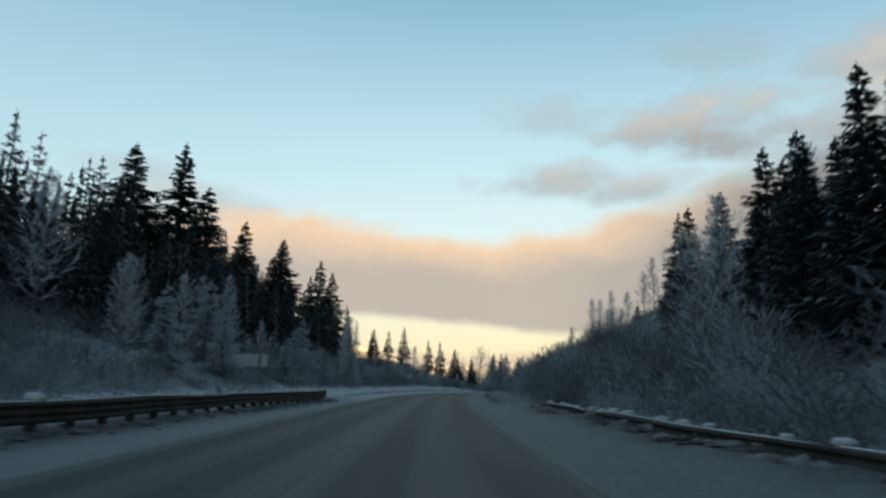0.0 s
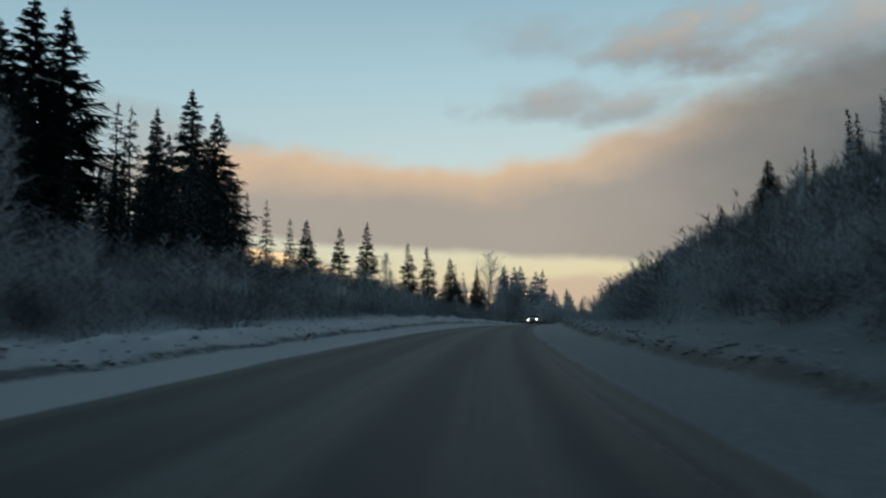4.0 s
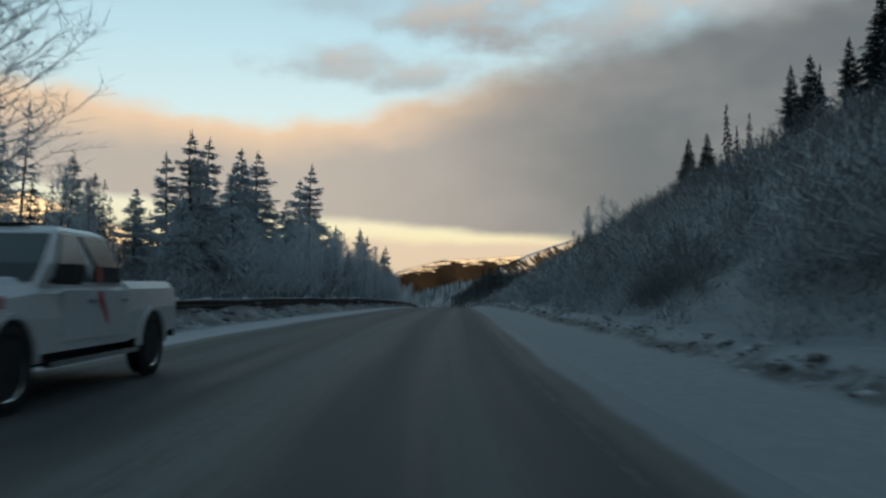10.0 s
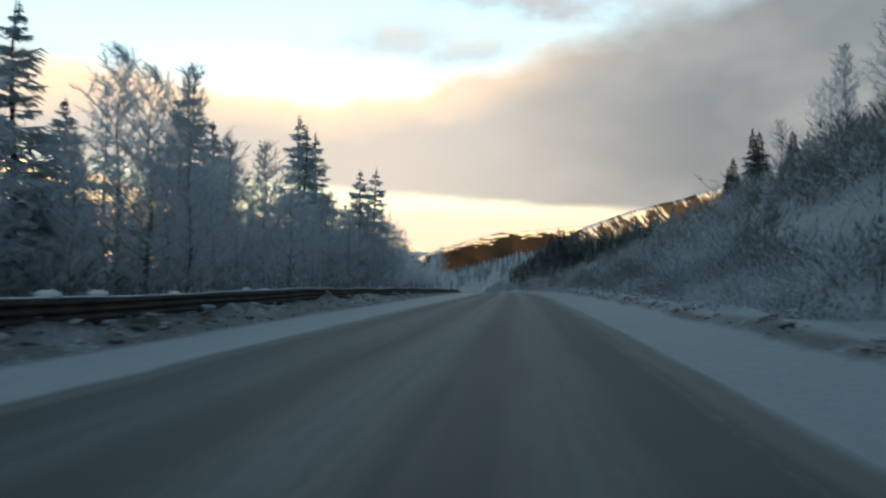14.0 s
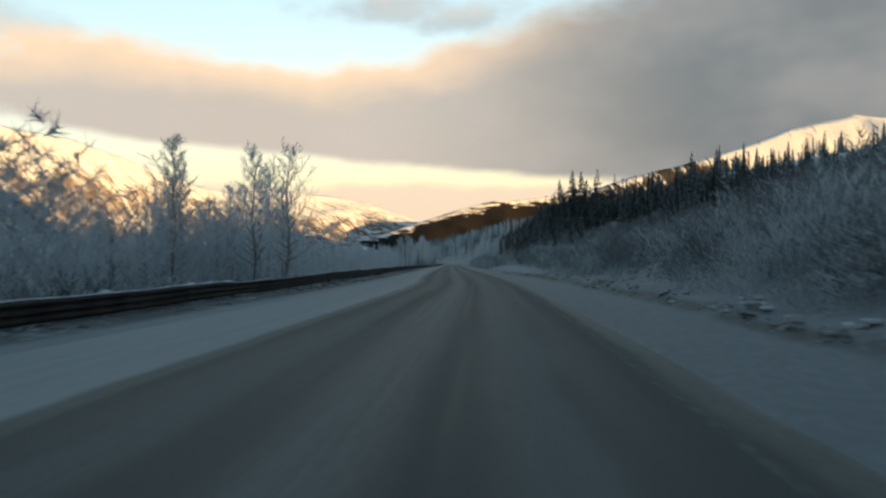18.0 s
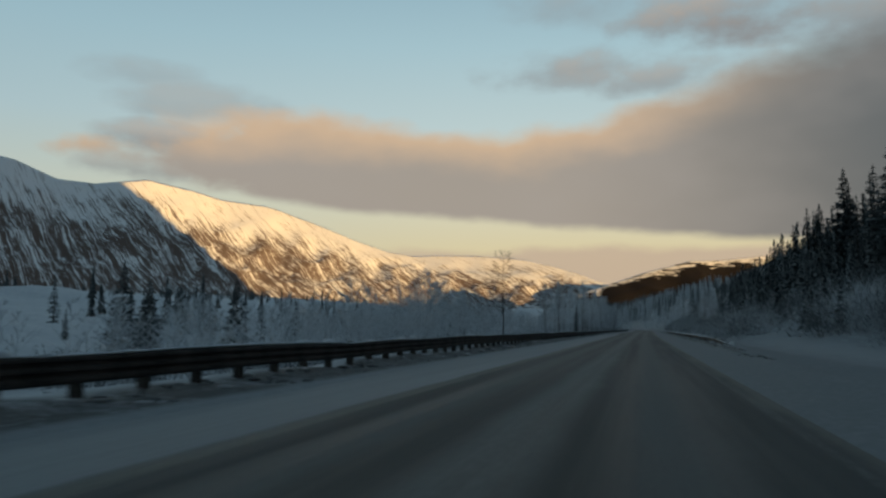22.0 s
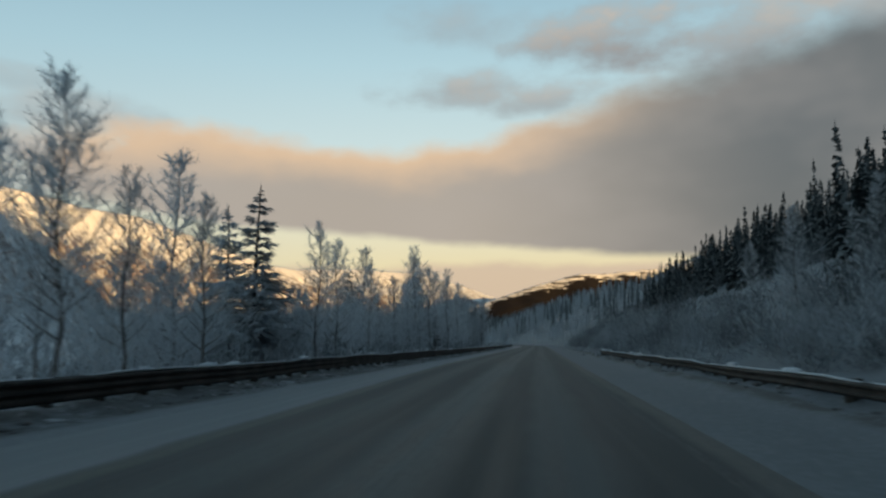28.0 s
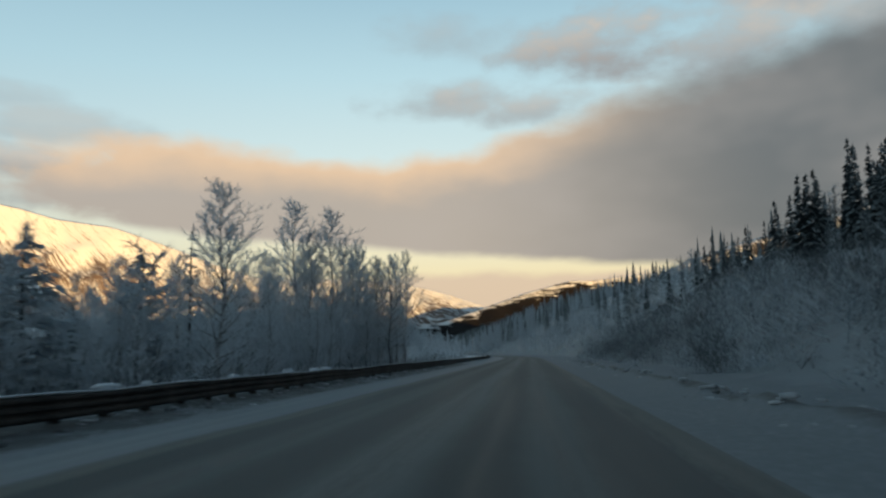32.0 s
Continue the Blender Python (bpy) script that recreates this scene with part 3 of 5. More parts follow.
# ---- ground, road, mountains ----
SG = np.concatenate([np.arange(-150, 1000, 2.5), np.arange(1000, 1600, 12), np.arange(1600, 4801, 100)])
DG = np.concatenate([-np.array([3200, 2600, 2000, 1600, 1300, 1000, 800, 600, 450, 350, 280, 220, 180, 145, 115, 95, 80, 68, 58, 50, 43, 37, 32, 28, 24.5, 21.5, 19, 17, 15.3, 14, 13, 12.2, 11.5, 10.9, 10.4, 10, 9.6, 9.2, 8.7, 8.2, 7.6, 7.0, 5]), [2.0, 2.5, 3, 3.5, 4, 4.4, 4.7, 5, 5.3, 5.7, 6.2, 7, 8, 9, 10, 11.5, 13, 15, 17, 19.5, 22, 25, 28, 32, 37, 43, 50, 60, 75, 100, 135, 180, 250, 350, 480, 620]])
sg, dg = np.meshgrid(SG, DG, indexing="ij")
Z = rise(sg, dg)
Z = np.where((dg > -7.05) & (dg < 2.1), -0.12, Z)
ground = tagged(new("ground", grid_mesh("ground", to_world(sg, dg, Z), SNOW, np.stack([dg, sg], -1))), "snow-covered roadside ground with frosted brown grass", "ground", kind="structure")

SR_ = np.concatenate([np.arange(-150, 1000, 4.0), np.arange(1000, 1500, 12)])
DR = np.array([-7.9, -7.2, -6.5, -5.8, -5, -4.3, -3.5, -2.1, -1, -0.001, 0.001, 1, 1.5, 1.9, 2.3, 2.8])
sr, dr = np.meshgrid(SR_, DR, indexing="ij")
crown = 0.02 - 0.012 * np.abs(dr + 2.1) + np.where((dr < -7.5) | (dr > 2.5), -0.03, 0.03)
# the frost's edge wanders along the verges
EDGE_L = np.interp(sr, [0, 77, 154, 230, 280, 307, 360, 425, 460, 512, 540, 614, 716, 768, 820], [5.2, 6.6, 6.5, 6.2, 6.8, 6.3, 6, 4.9, 4.4, 4.2, 5, 4.9, 4.9, 6.2, 6])
EDGE_R = np.interp(sr, [0, 77, 154, 230, 256, 307, 460, 560, 614, 768], [2.6, 2.5, 1.8, 1.6, 1.7, 2.15, 2.3, 2.7, 2.6, 2.4])
uu = np.where(dr < 0, dr * 6.5 / EDGE_L, dr * 2.2 / EDGE_R)
road = tagged(new("road", grid_mesh("road", to_world(sr, dr, crown), ROAD, np.stack([uu, sr], -1))), "dark two-lane asphalt road with frosty wheel tracks", "road", kind="structure")


def slope_mesh(name, crest, foot_drop, mat, back, steps=70, rough=26.0, seed=1, finer=6):
    """A mountainside below a crest line: crest rows of x, y, z; foot_drop gives where the slope runs out."""
    c = np.array(crest, float)
    u = np.linspace(0, len(c) - 1, len(c) * finer)
    c = np.stack([np.interp(u, range(len(c)), c[:, k]) for k in range(3)], -1)
    v = np.linspace(-0.35, 1, steps)
    P = np.empty((len(c), steps, 3))
    for j, t in enumerate(v):
        if t < 0:
            P[:, j, :2] = c[:, :2] - t * np.array(back) * 1.0
            P[:, j, 2] = c[:, 2] * (1 + t * 2.2)
        else:
            P[:, j, :2] = c[:, :2] + t * np.array(foot_drop)
            P[:, j, 2] = c[:, 2] * (1 - t) ** 1.25 - 25 * t
    x, y = P[..., 0], P[..., 1]
    amp = rough * np.clip(np.sin(np.clip(v, 0, 1) * 3.1), 0.06, 1)[None, :]
    n = np.zeros(x.shape)
    for o, (k, w) in enumerate(((420, 1), (190, 0.6), (90, 0.35), (45, 0.2))):
        n += w * (1 - 2 * np.abs(ruffle(x + 900 * o + seed * 313, y * 0.7 + x * 0.5, k)))
    P[..., 2] += amp * n - amp * 0.5
    return grid_mesh(name, P, mat, np.stack(np.broadcast_arrays(np.linspace(0, 1, len(c))[:, None], v[None, :]), -1))


def seen_from(origin, az, el, r):
    a, e = radians(az), radians(el)
    return (origin[0] + r * math.sin(a), origin[1] + r * math.cos(a), origin[2] + r * math.tan(e))


EYE_A = (-24, 534, 18.4)
crest = [(-70, 13.5, 3300), (-62, 12.0, 3400), (-52, 11.6, 3500), (-45.1, 10.6, 3600), (-43.2, 10.3, 3650), (-40.8, 9.3, 3720), (-38.4, 9.2, 3780), (-35.2, 9.7, 3830), (-32.5, 9.2, 3870), (-30.2, 8.6, 3900), (-27.1, 8.3, 3930), (-23.8, 7.2, 3960), (-21, 6.1, 4000), (-18.9, 5.4, 4050), (-16.8, 5.0, 4100), (-14.8, 5.1, 4130), (-11.9, 5.05, 4160), (-9.1, 4.85, 4200), (-6.6, 4.3, 4250), (-4.6, 3.7, 4280), (-2.5, 2.9, 4300), (1, 1.5, 4330)]
tagged(new("mountain_west", slope_mesh("mountain_west", [seen_from(EYE_A, *c) for c in crest], (760, -870), MOUNT, (-300, 300), 90, 14, 1, 8)), "snowy mountain with dark rocky gullies in golden light", "mountain", kind="structure")
crest = [(-12, 0.8, 3300), (-6, 2.0, 3380), (-2.7, 3.1, 3440), (-0.1, 4.0, 3500), (2.7, 4.7, 3580), (4.6, 4.75, 3640), (8, 5.0, 3740), (10.5, 5.2, 3820), (13, 5.2, 3900), (17, 4.8, 4000)]
tagged(new("hill_north", slope_mesh("hill_north", [seen_from(EYE_A, *c) for c in crest], (230, -420), HILL, (-100, 500), 60, 14, 4, 8)), "dark wooded hill with patches of golden-lit snow", "hill", kind="structure")
EYE_B = (-32, 455, 18.3)
crest = [(6, 3.5, 2300), (9, 5.0, 2350), (12.2, 6.1, 2420), (15.9, 6.9, 2500), (19.2, 7.8, 2600), (22.7, 9.0, 2700), (26.5, 9.6, 2780), (29.5, 9.0, 2780), (32, 5.5, 2800), (34, 2.5, 2800)]
tagged(new("ridge_east", slope_mesh("ridge_east", [seen_from(EYE_B, *c) for c in crest], (220, -460), RIDGE, (100, 500), 50, 12, 7, 10)), "snow-covered ridge with a sunlit crest above the wooded hill", "hill", kind="structure")
crest = [(1230, 1800, 450), (1250, 1650, 850), (1280, 1500, 1150), (1320, 1350, 1400), (1400, 900, 1450), (1400, 0, 1450), (1350, -700, 1400), (1000, -1700, 1200), (300, -2400, 900), (-900, -2600, 600), (-2000, -2300, 500)]
tagged(new("mountain_east", slope_mesh("mountain_east", crest, (-700, 60), MOUNT, (700, -200), 40, 20, 9, 6)), "high snowy mountain that shades the valley", "mountain", kind="structure")

# ---- trees ----
rng = random.Random(11)


def V3(x, y, z):
    return Vector((x, y, z))


def spruce(name, h, r, levels, per, sprigs, needles, ragged=0.25, bare=0.06, lean=0.0, gap=0.0):
    """A narrow spruce: tapered trunk, whorls of drooping boughs with sprigs."""
    tr = Soup()
    bend = [V3(lean * h * (k / 6) ** 2, 0.03 * h * math.sin(k * 0.9) * 0.3, h * k / 6) for k in range(7)]
    tr.tube(bend, [0.011 * h * (1 - k / 6.3) + 0.012 for k in range(7)], 7)

    def axis(z):
        return bend[0].lerp(bend[-1], 0) + V3(lean * h * (z / h) ** 2, 0, z)
    cr = Soup()
    for k in range(levels):
        f = k / (levels - 1)
        z = h * min(0.985, bare + (0.985 - bare) * f + rng.uniform(-0.5, 0.5) / levels)
        reach = r * ((1 - f) ** 0.85 * (0.92 if f > 0.12 else 0.75) + 0.035)
        reach *= 1 + rng.uniform(-ragged, ragged)
        a0 = rng.random() * 6.28
        count = max(4, round(per * (1 - 0.45 * f)))
        for b in range(count):
            if rng.random() < gap:
                continue
            a = a0 + 6.2832 * b / count + rng.uniform(-0.35, 0.35)
            L = reach * rng.uniform(0.72, 1.22)
            out = V3(math.cos(a), math.sin(a), 0)
            side = V3(-math.sin(a), math.cos(a), 0)
            p0 = axis(min(h * 0.985, z + rng.uniform(-0.55, 0.55) * h / levels))
            drop = -0.42 + 0.75 * f
            p1 = p0 + out * L * 0.55 + V3(0, 0, L * 0.55 * drop)
            p2 = p0 + out * L + V3(0, 0, L * (drop + 0.10))
            wd = 0.17 + 0.13 * L
            cr.spike(p0, p1, wd * 0.8, wd * 0.35, side)
            cr.spike(p0.lerp(p1, 0.75), p2, wd, wd * 0.3, side)
            for m in range(sprigs):
                u = 0.22 + 0.75 * (m + rng.random()) / sprigs
                q = p0.lerp(p1, u / 0.55) if u < 0.55 else p1.lerp(p2, (u - 0.55) / 0.45)
                sgn = 1 if m % 2 else -1
                ln = L * (0.5 * (1 - u) + 0.18) * rng.uniform(0.7, 1.25) + 0.1
                tip = q + side * sgn * ln * 0.8 + out * ln * 0.55 + V3(0, 0, -ln * rng.uniform(0.15, 0.6))
                cr.spike(q, tip, wd * rng.uniform(0.45, 0.85), wd * 0.3, out)
                cr.spike(q.lerp(tip, 0.4), tip + out * ln * 0.3 + V3(0, 0, -ln * 0.25), wd * 0.4, wd * 0.2, side)
    cr.spike(axis(h * 0.93), axis(h) + V3(0, 0, 0.35), 0.14, 0.14)
    return tr.mesh(name + " trunk", BARK), cr.mesh(name + " crown", needles)


def bare_tree(name, h, limbs, subs, twigs, spread, start=0.25, lean=0.02, fork=0, width=1.0, upward=0.9, bark=None, fine=None):
    """A leafless frosted birch or cottonwood: trunk, limbs, twigs."""
    tr, tw, lm = Soup(), Soup(), Soup()
    stems = []
    for s_ in range(1 + fork):
        a = rng.random() * 6.28
        off = V3(math.cos(a), math.sin(a), 0) * (0.0 if s_ == 0 else 0.25)
        ln = lean if s_ == 0 else lean + 0.05
        hh = h if s_ == 0 else h * rng.uniform(0.75, 0.95)
        pts = [off * (1 + k * 0.5) + V3(math.cos(a) * ln * hh * (k / 7) ** 1.5 + 0.012 * hh * math.sin(k * 1.7 + a), math.sin(a) * ln * hh * (k / 7) ** 1.5 + 0.01 * hh * math.cos(k * 1.3), hh * k / 7) for k in range(8)]
        rad = [(0.0078 * hh + 0.015) * (1 - k / 7.4) + 0.008 for k in range(8)]
        tr.tube(pts, rad, 7)
        stems.append((pts, rad, hh))
    for pts, rad, hh in stems:
        for i in range(limbs):
            f = start + (1 - start) * (i + rng.random() * 0.8) / limbs
            k = min(int(f * 7), 6)
            p = pts[k].lerp(pts[k + 1], f * 7 - k)
            a = i * 2.4 + rng.uniform(-0.5, 0.5)
            L = spread * hh * (math.sin(min(1.0, (1 - f) * 1.25 + 0.12) * 1.9) * 0.9 + 0.08) * rng.uniform(0.65, 1.2)
            el = upward * (0.55 + 0.6 * f) * rng.uniform(0.8, 1.15)
            d = V3(math.cos(a) * math.cos(el), math.sin(a) * math.cos(el), math.sin(el))
            b = p + d * L * 0.5 + V3(0, 0, -0.03 * L)
            e_ = b + (d + V3(rng.uniform(-.25, .25), rng.uniform(-.25, .25), 0.28)).normalized() * L * 0.55
            r0 = 0.0034 * hh * (1 - f) + 0.011
            lm.tube([p, b, e_], [r0, r0 * 0.62, 0.005], 4, False)
            for j in range(subs):
                u = 0.18 + 0.8 * (j + rng.random() * 0.6) / subs
                q = p.lerp(b, u * 2) if u < 0.5 else b.lerp(e_, u * 2 - 1)
                dd = (d * 0.75 + V3(rng.uniform(-1, 1), rng.uniform(-1, 1), rng.uniform(-0.25, 0.75))).normalized()
                l2 = L * rng.uniform(0.18, 0.42) + 0.15
                q2 = q + dd * l2
                tw.spike(q, q2, 0.028 * width)
                for t in range(twigs):
                    w_ = 0.15 + 0.85 * (t + rng.random()) / twigs
                    g = q.lerp(q2, w_)
                    dg_ = (dd * 0.8 + V3(rng.uniform(-1, 1), rng.uniform(-1, 1), rng.uniform(-0.45, 0.7))).normalized()
                    tw.spike(g, g + dg_ * (l2 * rng.uniform(0.25, 0.6) + 0.10), 0.024 * width)
    return tr.mesh(name + " trunk", bark or BIRCH), lm.mesh(name + " limbs", bark or BIRCH), tw.mesh(name + " twigs", fine or TWIG)


def bush_soup(stems, tufts, width, h=2.6, reach=1.7, tall=0.0, core=0.0):
    """A rimed willow or alder bush: stems that fan out, sprays of frosted twigs, and the close tangle inside."""
    so = Soup()
    for i in range(round(core)):
        # twig ends all over the dome
        a, f = rng.random() * 6.28, rng.random()
        out = V3(math.cos(a) * math.sqrt(1 - f * f), math.sin(a) * math.sqrt(1 - f * f), f)
        q = V3(out.x * reach, out.y * reach, out.z * h * 0.9) * rng.uniform(0.4, 0.98)
        d = (out + V3(rng.uniform(-.7, .7), rng.uniform(-.7, .7), rng.uniform(-.1, .7))).normalized()
        so.spike(q, q + d * rng.uniform(0.22, 0.55), rng.uniform(0.05, 0.12) * width, 0.05 * width)
    for i in range(stems):
        a = rng.random() * 6.28
        out = V3(math.cos(a), math.sin(a), 0)
        rr = reach * math.sqrt(rng.random())
        base = out * rr * 0.3
        top = out * rr * (1.05 - 0.5 * tall) + V3(rng.uniform(-.2, .2), rng.uniform(-.2, .2), h * rng.uniform(0.6, 1.08) * (1 - 0.3 * (rr / reach) ** 2))
        so.spike(base, top, 0.05 * width)
        lean = (top - base).normalized()
        for j in range(max(1, round(tufts / stems))):
            u = rng.random() ** 0.8
            q = base.lerp(top, 0.12 + 0.86 * u)
            d = (lean * 0.8 + out * 0.25 + V3(rng.uniform(-1, 1), rng.uniform(-1, 1), rng.uniform(-0.35, 0.9))).normalized()
            so.spike(q, q + d * rng.uniform(0.3, 0.85) * (1.15 - 0.4 * u), rng.uniform(0.045, 0.11) * width, 0.04 * width)
    return so


def frost_tree(k):
    """A young birch in hoarfrost, 3.6 high: a thin stem in an oval cloud of fine twigs."""
    so = Soup()
    h, wide = 3.6, (1.2, 1.6, 1.35, 1.8, 1.1, 1.5)[k % 6]
    lean = V3(rng.uniform(-.25, .25), rng.uniform(-.25, .25), h * 0.97)
    so.spike(V3(0, 0, 0), lean, 0.07)
    for i in range(13):
        f = 0.12 + 0.85 * (i + rng.random()) / 13
        a = i * 2.4 + rng.uniform(-.5, .5)
        L = wide * (math.sin(min(1.0, 0.25 + f * 0.8) * 3.0) * 0.9 + 0.15) * rng.uniform(0.75, 1.15)
        out = V3(math.cos(a), math.sin(a), 0)
        p = lean * f
        q = p + out * L * 0.85 + V3(0, 0, L * 0.55)
        so.spike(p, q, 0.03)
        for j in range(21):
            g = p.lerp(q, 0.12 + 0.88 * (j + rng.random()) / 21)
            d = (out * 0.5 + V3(rng.uniform(-1, 1), rng.uniform(-1, 1), rng.uniform(-0.2, 1.1))).normalized()
            so.spike(g, g + d * rng.uniform(0.14, 0.42), rng.uniform(0.018, 0.036))
    return so


class Kind:
    """A kind of plant: built once, then copied to its places."""

    def __init__(self, name, meshes, names, height, label, category, group):
        self.h, self.used = max(v.co.z for me in meshes for v in me.vertices) * (1.07 if name == "birch" else 1.0), False
        self.ob = tagged(new(name), label, category, group)
        for nm, me in zip(names, meshes):
            ob = part(nm, me, self.ob)
            if nm == "branchwork":
                tagged(ob, kind="stuff")

    def put(self, s, d, top=None, height=None, slim=1.0, turn=None, sink=0.12):
        g = on_ground(s, d, -sink)
        h = height if height else max(2.0, float(np.interp(s, S, PZ)) + top - g.z)
        k = h / self.h
        m = Matrix.Translation(g) @ pose(0, 0, 0, 0, 0, rng.uniform(0, 360) if turn is None else turn) @ Matrix.Diagonal((k * slim, k * slim, k, 1))
        if not self.used:
            self.used = True
            self.ob.matrix_basis = m
            return self.ob
        return copy_thing(self.ob, m)


TR, CR = "trunk", "crown"
dark = "tall dark green spruce with a ragged narrow crown"
SPRUCE = [
    Kind("spruce", spruce("dark spruce", 18, 3.2, 36, 10, 11, NEEDLE), (TR, CR), 18.3, dark, "tree", "dark roadside spruces"),
    Kind("spruce", spruce("narrow spruce", 16, 2.3, 34, 9, 11, NEEDLE, 0.35), (TR, CR), 16.3, dark, "tree", "dark roadside spruces"),
    Kind("spruce", spruce("open spruce", 15, 2.4, 30, 9, 11, NEEDLE, 0.4, 0.16, 0.01, 0.22), (TR, CR), 15.3, "dark spruce with an open gappy crown", "tree", "dark roadside spruces"),
    Kind("spruce", spruce("thin spruce", 12, 1.25, 28, 7, 8, NEEDLE, 0.4, 0.05, 0.02, 0.1), (TR, CR), 12.3, "very thin dark spire-shaped spruce", "tree", "dark roadside spruces")]
SPRUCE_F = [
    Kind("frosted_spruce", spruce("frosted spruce", 18, 3.3, 36, 10, 11, NEEDLE_F), (TR, CR), 18.3, "tall spruce with frosted grey-green boughs", "tree", "frosted roadside spruces"),
    Kind("frosted_spruce", spruce("frosted ragged spruce", 16, 2.7, 31, 9, 11, NEEDLE_F, 0.4, 0.1, 0.015, 0.12), (TR, CR), 16.3, "ragged spruce with frosted drooping boughs", "tree", "frosted roadside spruces"),
    Kind("frosted_spruce", spruce("frosted young spruce", 7, 1.9, 20, 9, 8, NEEDLE_F, 0.3, 0.02), (TR, CR), 7.3, "young frosted spruce standing in the brush", "tree", "frosted roadside spruces")]
BROKEN = Kind("frosted_spruce", spruce("broken spruce", 10, 2.2, 24, 8, 9, NEEDLE_F, 0.5, 0.12, 0.1, 0.3), (TR, CR), 10.3, "sparse spruce with a crooked leaning top", "tree", "frosted roadside spruces")
BT = ("trunk", "branchwork", "crown")
BARE = [
    Kind("birch", bare_tree("spreading birch", 15, 30, 8, 8, 0.32, 0.22, 0.02, 1), BT, 16.0, "large spreading leafless birch white with frost", "tree", "bare roadside birches"),
    Kind("birch", bare_tree("tall birch", 12, 44, 9, 9, 0.21, 0.25, 0.02, 0, 1.15), BT, 12.6, "tall leafless birch with frosted upswept twigs", "tree", "bare roadside birches"),
    Kind("birch", bare_tree("round birch", 10, 38, 7, 6, 0.27, 0.2, 0.01, 0, 1.3, 0.8), BT, 10.7, "bushy leafless birch with dense frosted twigs", "tree", "bare roadside birches"),
    Kind("birch", bare_tree("thin birch", 9, 32, 8, 7, 0.19, 0.3, 0.03, 0, 1.15), BT, 9.4, "thin leafless birch with sparse frosted twigs", "tree", "bare roadside birches"),
    Kind("birch", bare_tree("white birch", 11, 46, 9, 7, 0.22, 0.10, 0.01, 0, 1.5, 0.9), BT, 11.6, "leafless birch thick with white hoarfrost", "tree", "bare roadside birches")]
DEAD = Kind("cottonwood", bare_tree("dark cottonwood", 11, 22, 7, 5, 0.30, 0.34, 0.02, 0, 1.0, 0.55, BARK, BARK), BT, 11.6, "dark leafless cottonwood with wide upcurved limbs", "tree", "")

# spruces and birches with a known place: kind, s, d, height of the tip over the road
for k, s, d, top in [(0, 117.1, -33.3, 26.3), (0, 127.2, -43.9, 32.9), (1, 194.5, -46.6, 29.5), (1, 206.7, -48.6, 30.3), (1, 209.8, -46.1, 27.8), (0, 294.6, -31.6, 16.8), (2, 273.4, -30.8, 18.8), (2, 263.2, -31.8, 18.4), (1, 252.5, -37.1, 18.3), (2, 245.1, -40.0, 19.8), (1, 128.6, -49.4, 36.5), (0, 116.0, -51.8, 37.0), (0, 164.9, -45.0, 27.6), (1, 168.9, -44.8, 28.3), (1, 177.4, -47.4, 30.2), (0, 159.0, -50.2, 31.6), (0, 242.9, 37.6, 26.2), (1, 232.0, 28.4, 16.5), (0, 367.1, 61.0, 46.2), (3, 339.8, 58.8, 39.5), (0, 377.8, 55.1, 39.3), (1, 385.9, 55.5, 38.5), (1, 374.4, 59.5, 39.5), (3, 406.0, 55.8, 39.2), (0, 433.9, 52.8, 38.4), (0, 434.3, 57.2, 39.9), (0, 894.9, 38.0, 24.6)]:
    SPRUCE[k].put(s, d, top, slim=1.3 if d < 0 and s < 215 else 1.45 if s < 245 else 1.05)
for k, s, d, top in [(0, 340.9, -27.8, 17.4), (0, 387.6, -26.5, 22.9), (1, 448.2, -22.9, 19.1), (1, 759.8, -16.0, 8.3)]:
    SPRUCE_F[k].put(s, d, top, slim=1.25)
BROKEN.put(798.5, -19.0, 9.4, slim=1.6)
for k, s, d, top in [(0, 286.5, -19.8, 19.5), (1, 257.9, -34.9, 16.8), (4, 397.1, -20.9, 15.0), (1, 407.4, -18.9, 13.5), (2, 478.6, -16.9, 11.2), (4, 510.4, -19.6, 8.0), (2, 511.1, -12.4, 9.6), (1, 504.2, -12.7, 10.0), (2, 665.3, -27.9, 9.6), (1, 725.4, -12.0, 13.2), (3, 723.0, -13.3, 9.3), (1, 735.8, -12.3, 11), (1, 773.6, -12.3, 9.2), (4, 820.6, -23.2, 12.2), (1, 817.1, -15.5, 15.9), (3, 827.5, -12.8, 12.6), (3, 825.7, -14.1, 12.1), (1, 888.1, -12.4, 12.9), (2, 880.6, -24.3, 13.2), (2, 428.9, 32.0, 25.7), (4, 431.8, 29.4, 21.9), (3, 513.0, -14.0, 8.6)]:
    BARE[k].put(s, d, top, slim=1.35 if k == 0 else 1.0)
DEAD.put(630.9, -11.7, 8.2, slim=1.0, turn=130)

